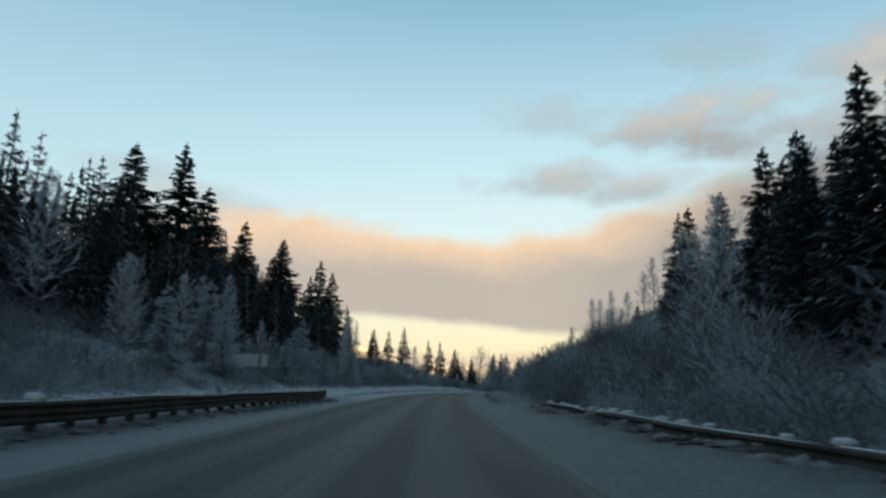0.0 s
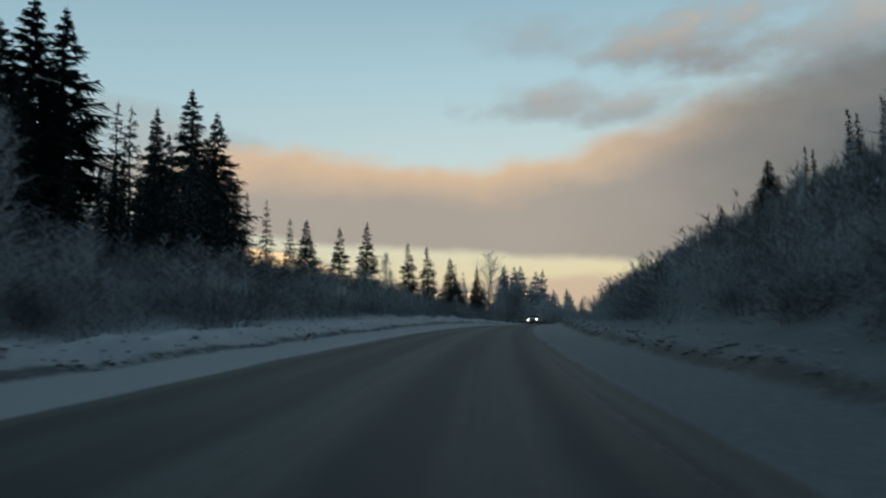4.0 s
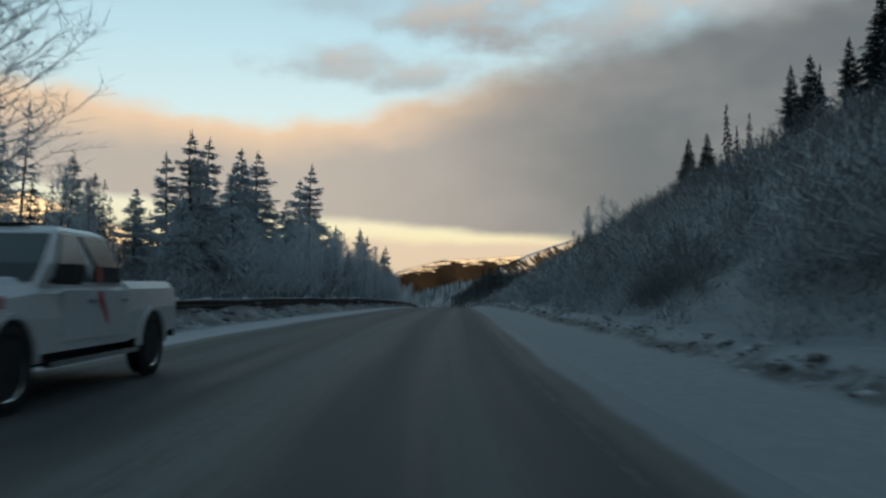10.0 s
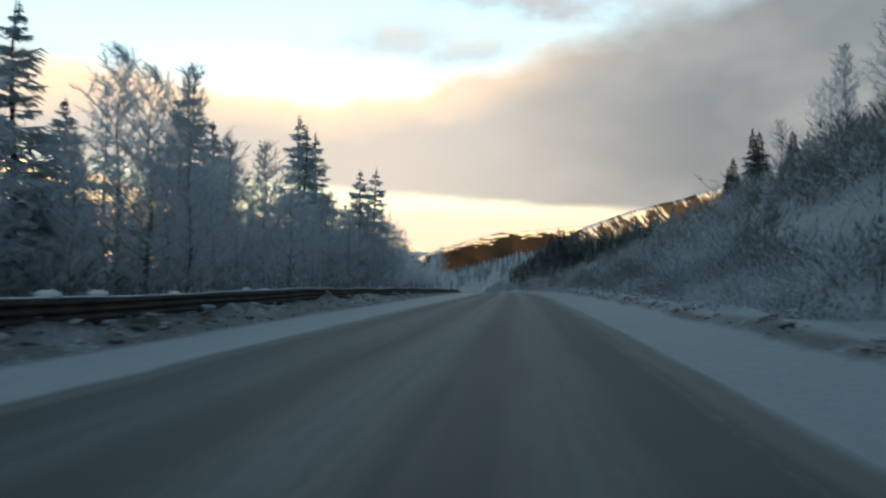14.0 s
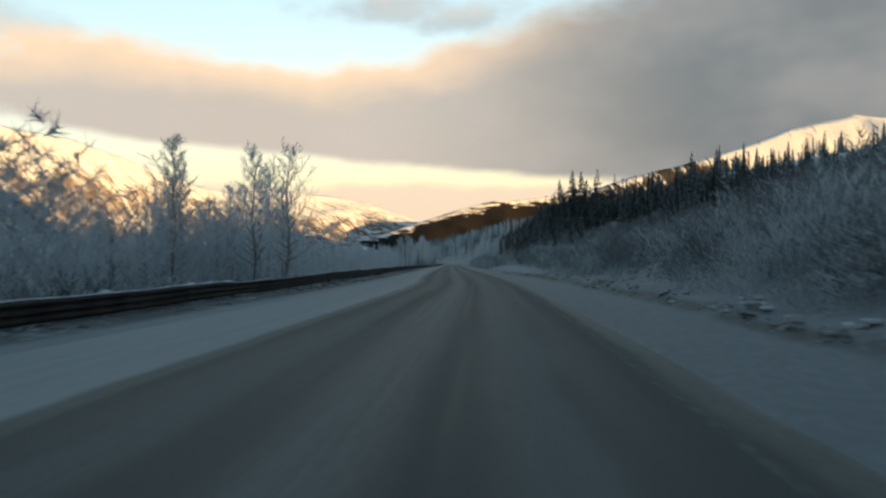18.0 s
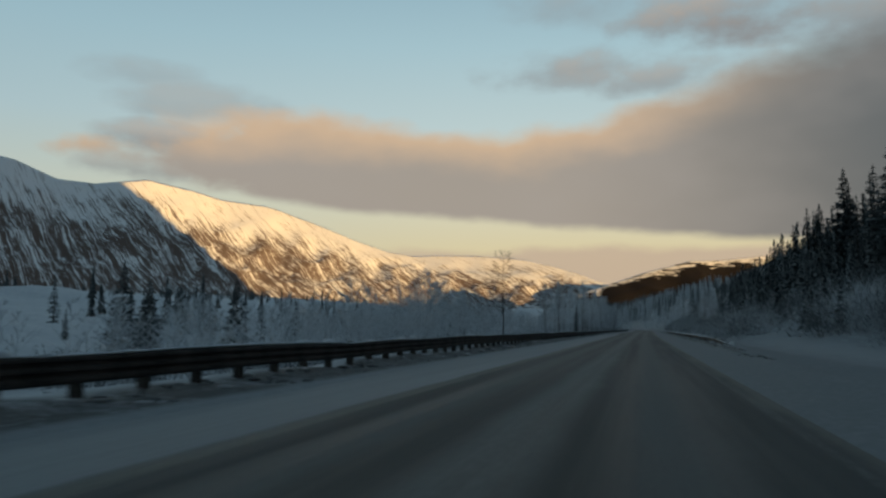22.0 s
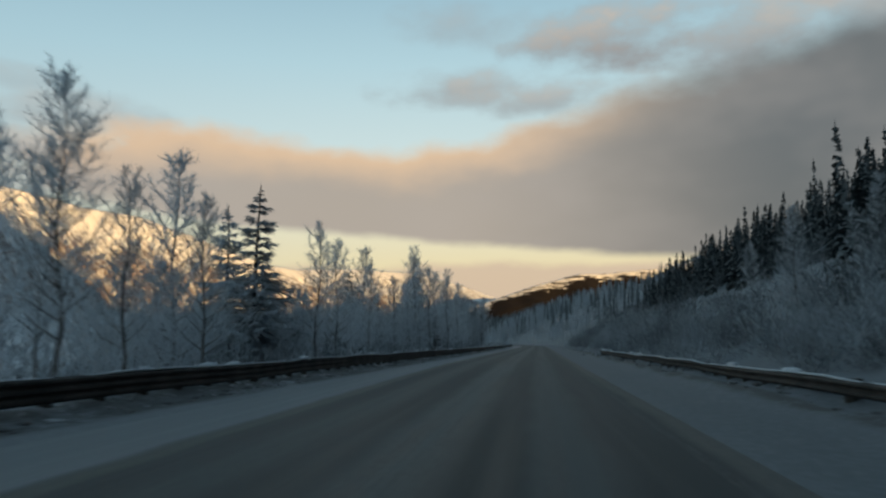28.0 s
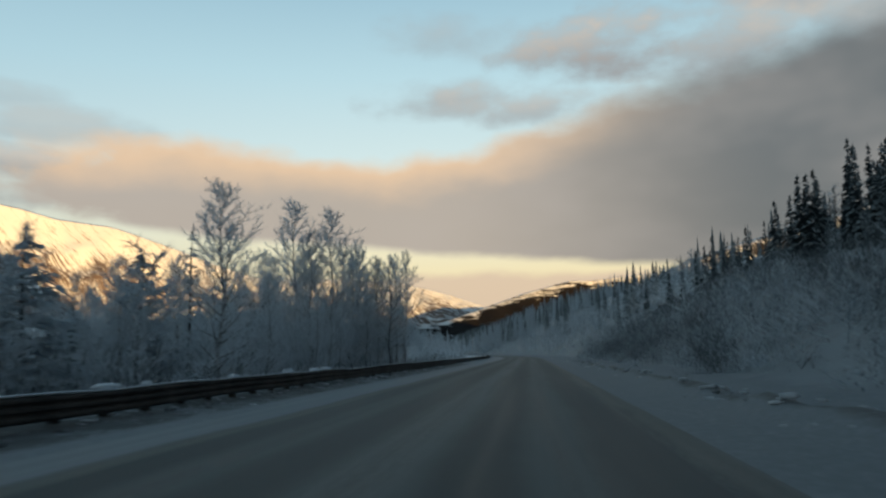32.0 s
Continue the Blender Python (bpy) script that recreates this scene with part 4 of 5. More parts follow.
# more trees by stretch of the road: single ones with a known place, then stands
for k, s, d, top in [
        (0, 225, -38, 17.5), (1, 279, -20.8, 11.4), (0, 276, -24.5, 10), (1, 291, -24, 10), (0, 283, -27, 11), (0, 70, 22, 17.5), (1, 75, 22.5, 16.5), (0, 79, 22.5, 13.4), (0, 64, 23, 17.6), (0, 57, 24, 19.3), (0, 49, 23, 18), (1, 88, 25, 13),
        (0, 29, 16.5, 14), (0, 37, 17.5, 12.8), (1, 33, 16, 11), (0, 42, 19, 14), (0, 500, 40, 23.5), (1, 496, 42, 25.5), (0, 506, 41, 22.8), (1, 513, 44, 22), (0, 490, 41, 26), (1, 520, 42, 17), (0, 484, 44, 25), (0, 72, 29, 19), (0, 62, 32, 22), (1, 96, 30, 15), (0, 40, 25, 20), (0, 30, 26, 20),
        (1, 694, 30, 22.5), (0, 700, 32, 22), (1, 669, 30, 22.5), (1, 661, 31, 21.5), (0, 715, 30, 21.5), (1, 722, 32, 22), (0, 776, 31, 18.5), (1, 765, 31, 20), (3, 720.5, -12.8, 6.6), (1, 640, -56, 6.2), (0, 652, -61, 6.5), (1, 658, -52, 5.5), (1, 617, 33, 14.5), (0, 604, 45, 17)]:
    SPRUCE[k].put(s, d, top)
for k, s, d, top in [(0, 322, -23, 10.8), (1, 327, -26, 11.8), (0, 315, -24, 10), (0, 380, -27, 18), (0, 371, -21, 14.8), (1, 365, -20.5, 16.5), (0, 362, -27, 22.6), (0, 357, -28, 22), (1, 333, -26, 14.5), (1, 349, -30, 17), (0, 344, -25, 17), (0, 366, -31, 18),
                     (0, 318, -30, 10), (1, 311, -27, 9.5), (0, 326, -33, 12), (0, 304, -29, 9), (1, 458, -18, 13.2), (0, 455, -21, 12), (0, 443, -17, 14.5), (1, 437, -22, 15),
                     (0, 423, -26, 16), (1, 430, -20, 13), (0, 404, -28, 13.5), (1, 396, -26, 13), (1, 414, -24, 13.5), (2, 470, -19, 6), (2, 764, -17, 6.5), (2, 792, -18, 7), (2, 783, -20, 6), (1, 771, -22, 9), (1, 838, -19, 9), (2, 844, -17, 6)]:
    SPRUCE_F[k].put(s, d, top, slim=1.2)
for k, s, d, top in [(4, 884, -19.8, 12.5), (4, 886.5, -17.2, 12.2), (2, 889, -15.4, 11.6), (1, 882, -21.5, 13.2), (1, 884, -18.4, 13.6), (1, 887, -20.2, 13.4), (3, 889.5, -17, 13), (1, 892, -14.2, 13.5), (3, 893, -16.4, 13.2), (1, 896, -13.2, 13.4), (1, 886, -15.4, 12.8), (3, 898, -12.6, 12.6), (1, 819, -17, 13), (3, 822, -16, 12), (1, 824.5, -18, 12.5), (3, 827, -18.5, 11), (1, 815, -13.6, 14), (3, 812, -15, 14.2), (1, 765, -12.5, 10.1), (3, 761, -12.7, 9), (1, 745, -12.4, 9), (0, 33, 22, 13.5), (1, 42, 20, 18), (4, 50, 18, 13), (0, 60, 19, 15), (2, 92, 20, 11), (2, 300, -22, 9), (4, 297, -19, 6.5), (1, 711, -15.2, 12.8), (1, 712.5, -17.9, 12.6), (3, 719, -17, 7.2), (1, 718.6, 10.9, 10.2), (2, 713, 12, 7.6), (4, 717, 12.6, 8), (2, 722, 11.4, 8), (4, 726, 12.8, 8.6), (2, 731, 12, 8.4), (3, 744, -15, 8.5), (3, 739, -17, 9.5), (4, 752, -17, 9), (3, 748, -21, 11)]:
    BARE[k].put(s, d, top)


def stand(kinds, count, s0, s1, d0, d1, h0, h1, seed, near=4.0):
    """A loose stand of trees, none nearer to another than near metres."""
    r, got, tries = random.Random(seed), [], 0
    while len(got) < count and tries < count * 30:
        tries += 1
        s, d = r.uniform(s0, s1), r.uniform(d0, d1)
        if all((s - a) ** 2 + (d - b) ** 2 > near * near for a, b in got):
            got.append((s, d))
            low = np.interp(s, [735, 790], [1.0, 0.72]) if d > 22 else 1.0
            r.choice(kinds).put(s, d, height=r.uniform(h0, h1) * r.uniform(0.85, 1.1) * float(low), slim=r.uniform(0.85, 1.15))


LEAN = [
    Kind("spruce", spruce("stand spruce", 16, 3.0, 28, 8, 5, NEEDLE, 0.3), (TR, CR), 16.3, dark, "tree", "dark roadside spruces"),
    Kind("spruce", spruce("stand narrow spruce", 14, 2.1, 26, 7, 5, NEEDLE, 0.35), (TR, CR), 14.3, dark, "tree", "dark roadside spruces"),
    Kind("spruce", spruce("stand open spruce", 15, 2.5, 26, 7, 5, NEEDLE, 0.4, 0.12, 0.015, 0.12), (TR, CR), 15.3, dark, "tree", "dark roadside spruces")]
LEAN_F = [
    Kind("frosted_spruce", spruce("stand frosted spruce", 16, 3.0, 28, 8, 5, NEEDLE_F, 0.3), (TR, CR), 16.3, "tall spruce with frosted grey-green boughs", "tree", "frosted roadside spruces"),
    Kind("frosted_spruce", spruce("stand ragged spruce", 15, 2.5, 26, 7, 5, NEEDLE_F, 0.4, 0.1, 0.015, 0.1), (TR, CR), 15.3, "ragged spruce with frosted drooping boughs", "tree", "frosted roadside spruces")]


class Away:
    """Trees of a hillside wood: their places, gathered for one mesh."""
    rows = []

    def put(self, s, d, height, slim):
        self.rows.append((s, d, height, height * slim))


AWAY = [Away()]
stand(LEAN, 46, 40, 215, -48, -31, 12, 17, 1, 4.0)
stand(AWAY, 60, 85, 150, -44, -27, 9, 13, 61, 2.4)
stand(AWAY, 80, 30, 220, -70, -44, 13, 19, 34, 3.2)
stand(LEAN, 26, 85, 200, -44, -29, 12, 17, 35, 3.0)
stand(LEAN, 26, 10, 75, -50, -30, 14, 19, 31, 3.6)
stand(LEAN[:2], 10, 50, 112, -31, -24, 9, 12, 2)
stand([SPRUCE_F[2]], 16, -5, 130, -24, -14.5, 4, 7.5, 3, 3)
stand([BARE[4], BARE[2], BARE[1]], 16, 0, 140, -28, -15, 6, 10, 4)
stand([BARE[2], BARE[4]], 6, 215, 300, -34, -19, 3, 5, 5)
stand([LEAN_F[0], LEAN_F[1], LEAN_F[0], LEAN[0]], 40, 300, 440, -50, -29, 13, 18, 6, 3.6)
stand([BARE[4]], 16, 345, 430, -19, -13.2, 7, 10, 38, 3.0)
stand([SPRUCE_F[2], LEAN_F[1]], 30, 325, 470, -26, -15, 5, 10, 36, 3.0)
stand([BARE[4], BARE[2], BARE[4]], 26, 335, 470, -24, -14, 6, 11, 7, 3)
stand([LEAN_F[1], BARE[1], BARE[4]], 18, 425, 500, -48, -20, 8, 14, 8)
stand([BARE[4], BARE[3], BARE[1]], 12, 470, 528, -45, -16, 6, 9, 9)
stand([BARE[4], BARE[2]], 24, 472, 528, -27, -13.4, 5, 7.5, 41, 2.8)
stand(AWAY, 80, 770, 890, 33, 62, 9.5, 13.5, 42, 2.4)
stand([BARE[2], BARE[4]], 5, 640, 672, -34, -17, 6.5, 8.5, 43)
stand(LEAN[:2], 22, 600, 720, -105, -42, 5, 8.5, 44, 5)
stand(LEAN, 26, 690, 790, 24, 30, 6.5, 9, 45, 2.8)
stand(AWAY, 150, 700, 910, 27, 48, 10, 14.5, 46, 2.3)
stand(AWAY, 120, 775, 905, 23, 38, 9, 13, 47, 2.0)
stand(LEAN, 14, 298, 345, -36, -21, 8.5, 12.5, 48, 3.0)
stand([BARE[4], BARE[2]], 14, 500, 522, -22, -13.2, 6, 8.5, 56, 2.0)
stand([LEAN[0], LEAN[2], LEAN_F[1]], 22, 840, 898, -26, -13.6, 6, 10, 57, 2.2)
stand([LEAN_F[1], LEAN[0], LEAN[1]], 30, 752, 880, -24, -13.6, 4, 7.5, 49, 2.2)
stand(AWAY, 44, 680, 760, 14, 27, 6, 9, 58, 2.2)
stand(LEAN, 16, 120, 250, 10, 17, 1.8, 3.6, 50, 3.0)
stand(LEAN, 14, 430, 545, 12, 26, 2.0, 4.5, 51, 4.0)
stand(LEAN, 8, 120, 240, -20, -13.5, 1.6, 3.4, 52, 3.0)
stand([LEAN_F[1], LEAN[1]], 10, 560, 720, -110, -62, 6, 10, 11)
stand([BARE[3], BARE[4], BARE[1], BARE[3]], 24, 745, 870, -44, -17, 5.5, 10, 12, 2.8)
stand([LEAN_F[1], SPRUCE_F[2]], 14, 745, 880, -34, -15, 4, 9, 13)
stand([BARE[4], BARE[1], BARE[1]], 24, 870, 915, -30, -14, 10, 13, 14, 2.4)
stand([BARE[4], BARE[1]], 20, 846, 908, -22, -12.8, 7, 9.5, 39, 2.6)
stand([BARE[4], BARE[1]], 10, 796, 832, -24, -15, 6.5, 9.5, 40, 2.8)
stand([BARE[2], BARE[3]], 12, 100, 240, 20, 40, 4, 7, 15)
stand([BARE[3], BARE[1]], 8, 98, 140, 18, 27, 6.5, 9, 53, 3.0)
stand(AWAY, 30, 215, 480, 44, 80, 8, 13, 16)
stand([SPRUCE_F[2], LEAN_F[1]], 12, 130, 560, 14, 40, 2.5, 5, 17)
stand([BARE[2], BARE[0]], 5, 418, 450, 27, 36, 7, 10, 18)
stand(AWAY, 50, 470, 555, 34, 80, 6, 9, 19)
stand(AWAY, 150, 545, 660, 34, 75, 4.0, 6.5, 54, 2.2)
stand(AWAY, 260, 600, 720, 36, 80, 5.5, 8.0, 59, 1.9)
stand(AWAY, 34, 622, 690, 14, 28, 5.5, 8.5, 60, 2.2)
stand(AWAY, 120, 620, 930, 45, 100, 5.5, 8, 20, 3.0)
stand(LEAN, 60, 645, 790, 28, 44, 11, 15.5, 32, 2.4)
stand(AWAY, 130, 640, 800, 40, 66, 7.5, 11, 37, 2.2)
stand(AWAY, 70, 880, 1020, 26, 85, 9, 13, 33, 3.0)
stand([BARE[4], BARE[2]], 8, 715, 770, 13, 22, 4.5, 6.5, 21, 3.0)

# far woods, past counting
def small_spruce(h, r):
    so = Soup()
    for k in range(11):
        f = k / 11
        z, w = h * (0.04 + 0.88 * f), r * (1 - f) ** 0.9 * rng.uniform(0.65, 1.25) + 0.008
        n = 7
        i = len(so.v)
        so.v.append(V3(0, 0, z + h * 0.13))
        a0 = rng.random() * 6
        for j in range(n * 2):
            ww = w * (1.15 if j % 2 else 0.55) * rng.uniform(0.8, 1.2)
            so.v.append(V3(math.cos(a0 + 3.14159 * j / n) * ww, math.sin(a0 + 3.14159 * j / n) * ww, z - (0.045 if j % 2 else -0.02) + rng.uniform(-0.02, 0.02)))
        so.f += [(i, i + 1 + j, i + 1 + (j + 1) % (2 * n)) for j in range(2 * n)]
    return arrays(so)


def even(so, h):
    v, f = arrays(so)
    return v / h, f


def mid_spruce(h, r, levels, per):
    """A hillside spruce of plain drooping boughs."""
    so = Soup()
    so.tube([V3(0, 0, 0), V3(0, 0, h * 0.9)], [0.16, 0.03], 4, False)
    for k in range(levels):
        f = k / levels
        for b in range(max(4, round(per * (1 - 0.4 * f)))):
            a = rng.random() * 6.28
            L = r * ((1 - f) ** 0.85 + 0.05) * rng.uniform(0.6, 1.2)
            p = V3(0, 0, h * (0.05 + 0.93 * f) + rng.uniform(-.5, .5) * h / levels)
            q = p + V3(math.cos(a) * L, math.sin(a) * L, L * (-0.45 + 0.7 * f))
            so.spike(p, q, 0.5 + 0.42 * L, 0.3, V3(-math.sin(a), math.cos(a), 0))
            so.spike(p.lerp(q, 0.5), q + V3(math.sin(a) * 0.3, -math.cos(a) * 0.3, -0.35), 0.4 + 0.3 * L, 0.2)
    so.spike(V3(0, 0, h * 0.9), V3(0, 0, h), 0.25)
    return even(so, h)


MID_SP = [mid_spruce(15, w, 20, n) for w, n in ((2.7, 8), (2.1, 7), (2.4, 8), (1.6, 6))]
FAR_SP = [small_spruce(1.0, w) for w in (0.13, 0.11, 0.15, 0.12, 0.09)]


def stuff(name, kinds, mat, spots, label, category, sink=0.1):
    """spots: rows of s, d, height, width."""
    r = random.Random(len(spots))
    P = to_world([a[0] for a in spots], [a[1] for a in spots], rise([a[0] for a in spots], [a[1] for a in spots]))
    rows = [(r.randrange(len(kinds)), *p, r.uniform(0, 6.28), a[3], a[2]) for p, a in zip(P - [0, 0, sink], spots)]
    return tagged(new(name, scatter_mesh(name, kinds, rows, mat)), label, category, kind="stuff")


r = random.Random(3)
spots = []
for _ in range(900):
    s, d = r.uniform(1015, 2600), 22 + 260 * r.random() ** 1.5
    spots.append((s, d, r.uniform(9, 16), r.uniform(9, 16)))
for _ in range(260):
    s, d = r.uniform(560, 900), r.uniform(95, 300)
    tall = 1.0 if s < 690 or d > 160 else 1.9
    spots.append((s, d, r.uniform(4, 7) * tall, r.uniform(5, 8) * tall))
for _ in range(160):
    s, d = r.uniform(200, 560), r.uniform(78, 200)
    spots.append((s, d, r.uniform(8, 13), r.uniform(8, 13)))
stuff("woods", FAR_SP, NEEDLE, spots, "dark spruce forest on the hillside", "forest")
stuff("hillside_spruces", MID_SP, NEEDLE, Away.rows, "close dark spruces of the wood beside the road", "forest")
spots = []
for _ in range(420):
    s, d = r.uniform(1300, 1500), r.uniform(-40, 150)
    if not -11 < d < 9:
        spots.append((s, d, r.uniform(9, 16), r.uniform(11, 17)))
stuff("frosted_woods", FAR_SP, NEEDLE_F, spots, "far spruces grey with frost at the foot of the hill", "forest")
spots = []
for c in range(34):
    s0, d0 = r.uniform(640, 1500), -r.uniform(95, 420)
    for _ in range(r.randrange(4, 11)):
        spots.append((s0 + r.gauss(0, 14), d0 + r.gauss(0, 9), r.uniform(6, 11), r.uniform(7, 11)))
for _ in range(260):
    spots.append((r.uniform(1200, 2600), -r.uniform(20, 900), r.uniform(8, 13), r.uniform(9, 13)))
for _ in range(150):
    spots.append((r.uniform(-60, 230), -r.uniform(58, 120), r.uniform(13, 19), r.uniform(13, 17)))
for _ in range(60):
    spots.append((r.uniform(300, 480), -r.uniform(50, 110), r.uniform(11, 16), r.uniform(12, 15)))
stuff("valley_woods", FAR_SP, NEEDLE, spots, "dark spruces scattered over the snowy valley floor", "forest")

# brush
BUSH_NEAR = [bush_soup(16, 330, 0.40, core=620) for _ in range(5)]
BUSH_DENSE = [arrays(bush_soup(5, 64, 0.62, 2.6, 1.9, core=190)) for _ in range(6)]
BUSH_FAR = [arrays(bush_soup(4, 32, 0.85, 2.6, 1.9, core=72)) for _ in range(8)]
SAPLING = [arrays(frost_tree(k)) for k in range(6)]
r = random.Random(8)


def brush(n, s0, s1, d0, d1, h0, h1, out, gap=0.55, patch=17):
    for _ in range(n):
        s, d = r.uniform(s0, s1), r.uniform(d0, d1)
        if float(ruffle(s, d * 1.7, patch)) < -gap or (38 < s < 66 and -20 < d < -12) or (770 < s < 870 and 16.5 < d < 24):
            continue
        h = r.uniform(h0, h1)
        out.append((s, d, h / 2.6, h / 2.6 * r.uniform(0.95, 1.35)))


spots = []
brush(820, -30, 215, -34, -13.5, 1.4, 3.2, spots, 0.8)
brush(200, -20, 215, -18, -11.8, 1.1, 2.4, spots, 0.9)
brush(640, 170, 300, -38, -13.6, 1.5, 3.3, spots, 0.8)
brush(560, 300, 490, -30, -13.2, 1.5, 3.4, spots)
brush(380, 490, 578, -46, -13.6, 1.3, 2.8, spots, 0.9)
brush(40, 575, 612, -40, -13.6, 0.5, 1.2, spots, 0.9)
brush(330, 608, 668, -44, -13.6, 1.5, 3.0, spots, 0.9)
brush(70, 655, 745, -46, -14.5, 0.7, 1.4, spots)
brush(900, 745, 960, -36, -12.6, 1.6, 3.6, spots, 0.95)
brush(420, 0, 215, 9.2, 22, 1.8, 4.0, spots, 0.8)
brush(620, 0, 215, 20, 42, 1.1, 2.3, spots, 0.85)
brush(1400, 215, 500, 9.8, 52, 1.8, 4.4, spots, 0.75)
brush(420, 420, 570, 9.8, 34, 1.3, 3.0, spots, 0.9)
brush(950, 500, 640, 13, 50, 2.0, 4.2, spots, 0.85)
brush(1150, 640, 960, 9.0, 36, 1.6, 3.4, spots, 0.85)
brush(330, 60, 540, 6.9, 10.5, 0.7, 1.6, spots, 0.6)
brush(260, 215, 500, 9.0, 13.5, 1.5, 3.0, spots, 0.95)
brush(160, 60, 215, 8.2, 12.5, 1.4, 2.8, spots, 0.95)
brush(160, 660, 930, 8.6, 12.5, 1.2, 2.4, spots, 0.95)
brush(160, 660, 960, 7.2, 10, 0.7, 1.6, spots, 0.6)
for _ in range(90):
    h = r.uniform(0.7, 1.35)
    spots.append((r.uniform(18, 66), r.uniform(-20, -11.6), h / 2.6, h / 2.6 * r.uniform(1.2, 1.7)))
brush(110, 0, 62, 7.0, 10.5, 0.8, 1.7, spots, 0.95)
close = [a for a in spots if -19 < a[1] < 21 and a[0] > 20]
stuff("brush", BUSH_FAR, BRUSH, [a for a in spots if not (-19 < a[1] < 21 and a[0] > 20)], "dense leafless brush grey with hoarfrost", "brush")
stuff("roadside_brush", BUSH_DENSE, BRUSH, close, "thick leafless brush with fine hoarfrosted twigs", "brush")
spots = []
for _ in range(330):
    spots.append((r.choice((r.uniform(490, 570), r.uniform(490, 570), r.uniform(606, 640))), -14.5 - 34 * r.random() ** 1.2, r.uniform(1.0, 1.9), r.uniform(1.0, 1.7)))
for _ in range(150):
    spots.append((r.uniform(540, 568), -14.5 - 24 * r.random(), r.uniform(1.0, 1.6), r.uniform(1.2, 2.0)))
for _ in range(110):
    spots.append((r.uniform(465, 550), -13.6 - 16 * r.random(), r.uniform(1.3, 2.2), r.uniform(1.2, 2.0)))
for _ in range(190):
    spots.append((r.uniform(75, 225), -14.5 - 17 * r.random(), r.uniform(0.55, 1.1), r.uniform(0.6, 1.0)))
for _ in range(330):
    spots.append((r.uniform(745, 930), -14.0 - 22 * r.random(), r.uniform(1.0, 2.1), r.uniform(1.0, 1.7)))
for _ in range(90):
    spots.append((r.uniform(330, 480), -14 - 12 * r.random(), r.uniform(1.0, 2.0), r.uniform(0.8, 1.2)))
for _ in range(170):
    spots.append((r.uniform(318, 490), -13.5 - 9 * r.random(), r.uniform(1.5, 2.6), r.uniform(1.3, 2.2)))
for _ in range(200):
    spots.append((r.uniform(900, 1180), -r.uniform(16, 110), r.uniform(1.6, 3.0), r.uniform(1.8, 3.0)))
for _ in range(170):
    spots.append((r.uniform(1000, 1420), r.uniform(7, 30), r.uniform(1.4, 2.4), r.uniform(1.6, 2.6)))
for _ in range(150):
    spots.append((r.uniform(1150, 1450), -r.uniform(9, 34), r.uniform(1.4, 2.4), r.uniform(1.6, 2.6)))
for _ in range(110):
    spots.append((r.uniform(1150, 1450), -r.uniform(100, 190), r.uniform(1.6, 2.8), r.uniform(1.8, 2.8)))
for _ in range(160):
    spots.append((r.uniform(900, 1500), r.uniform(14, 60), r.uniform(1.4, 2.6), r.uniform(1.8, 3.0)))
for _ in range(110):
    spots.append((r.uniform(890, 1100), -r.uniform(60, 130), r.uniform(1.4, 2.4), r.uniform(1.6, 2.4)))
for s0, s1, d0, d1, n in ((642, 662, -36, -15, 90), (662, 700, -58, -32, 110), (745, 900, -30, -13, 330), (866, 905, -24, -13.2, 90)):
    for _ in range(n):
        spots.append((r.uniform(s0, s1), r.uniform(d0, d1), r.uniform(1.3, 2.1), r.uniform(1.2, 2.0)))
stuff("saplings", SAPLING, TWIG, spots, "thicket of young trees white with hoarfrost", "brush")
BUSH = [Kind("bush", [so.mesh("bush", BRUSH)], ("branches",), 2.6, "leafless roadside bush covered in hoarfrost", "bush", "roadside bushes") for so in BUSH_NEAR]
for ob in [k.ob.children[0] for k in BUSH]:
    ob.name = "twig_crown"
for s0, s1, d0, d1, n, h0, h1 in [(70, 215, -17, -13, 18, 1.4, 2.6), (0, 36, -17, -13, 7, 1.4, 2.4), (20, 215, 8.6, 12, 26, 1.4, 2.8), (215, 300, -16, -12.6, 12, 0.9, 1.8), (215, 500, 9.2, 13, 44, 1.2, 2.6),
                                  (300, 500, -15.5, -13, 24, 1.3, 2.6), (500, 655, -17, -13, 26, 1.2, 2.4), (640, 830, 9.5, 13, 24, 1.2, 2.4), (740, 840, -16, -13.2, 16, 1.3, 2.6)]:
    for _ in range(n):
        r.choice(BUSH).put(r.uniform(s0, s1), r.uniform(d0, d1), height=r.uniform(h0, h1), slim=r.uniform(0.95, 1.3))


# ---- guard rails ----
BEAM = [(0.0, 0.16), (0.028, 0.14), (0.083, 0.105), (0.083, 0.055), (0.012, 0.015), (0.012, -0.02), (0.083, -0.065), (0.083, -0.115), (0.012, -0.155), (0.012, -0.19), (0.083, -0.235), (0.083, -0.285), (0.028, -0.32), (0.0, -0.345)]
PROFILE = [(0.0, 0.155), (0.028, 0.135), (0.083, 0.100), (0.083, 0.060), (0.012, 0.020), (0.012, -0.020), (0.083, -0.060), (0.083, -0.100), (0.028, -0.135), (0.0, -0.155)]


def post_mesh():
    so = Soup()
    so.box((-0.10, -0.075, -0.35), (0.10, 0.075, 0.88))
    return so.mesh("post", POST)


def block_mesh():
    so = Soup()
    so.box((0.0, -0.07, -0.30), (0.19, 0.07, 0.13))
    return so.mesh("block", POST)


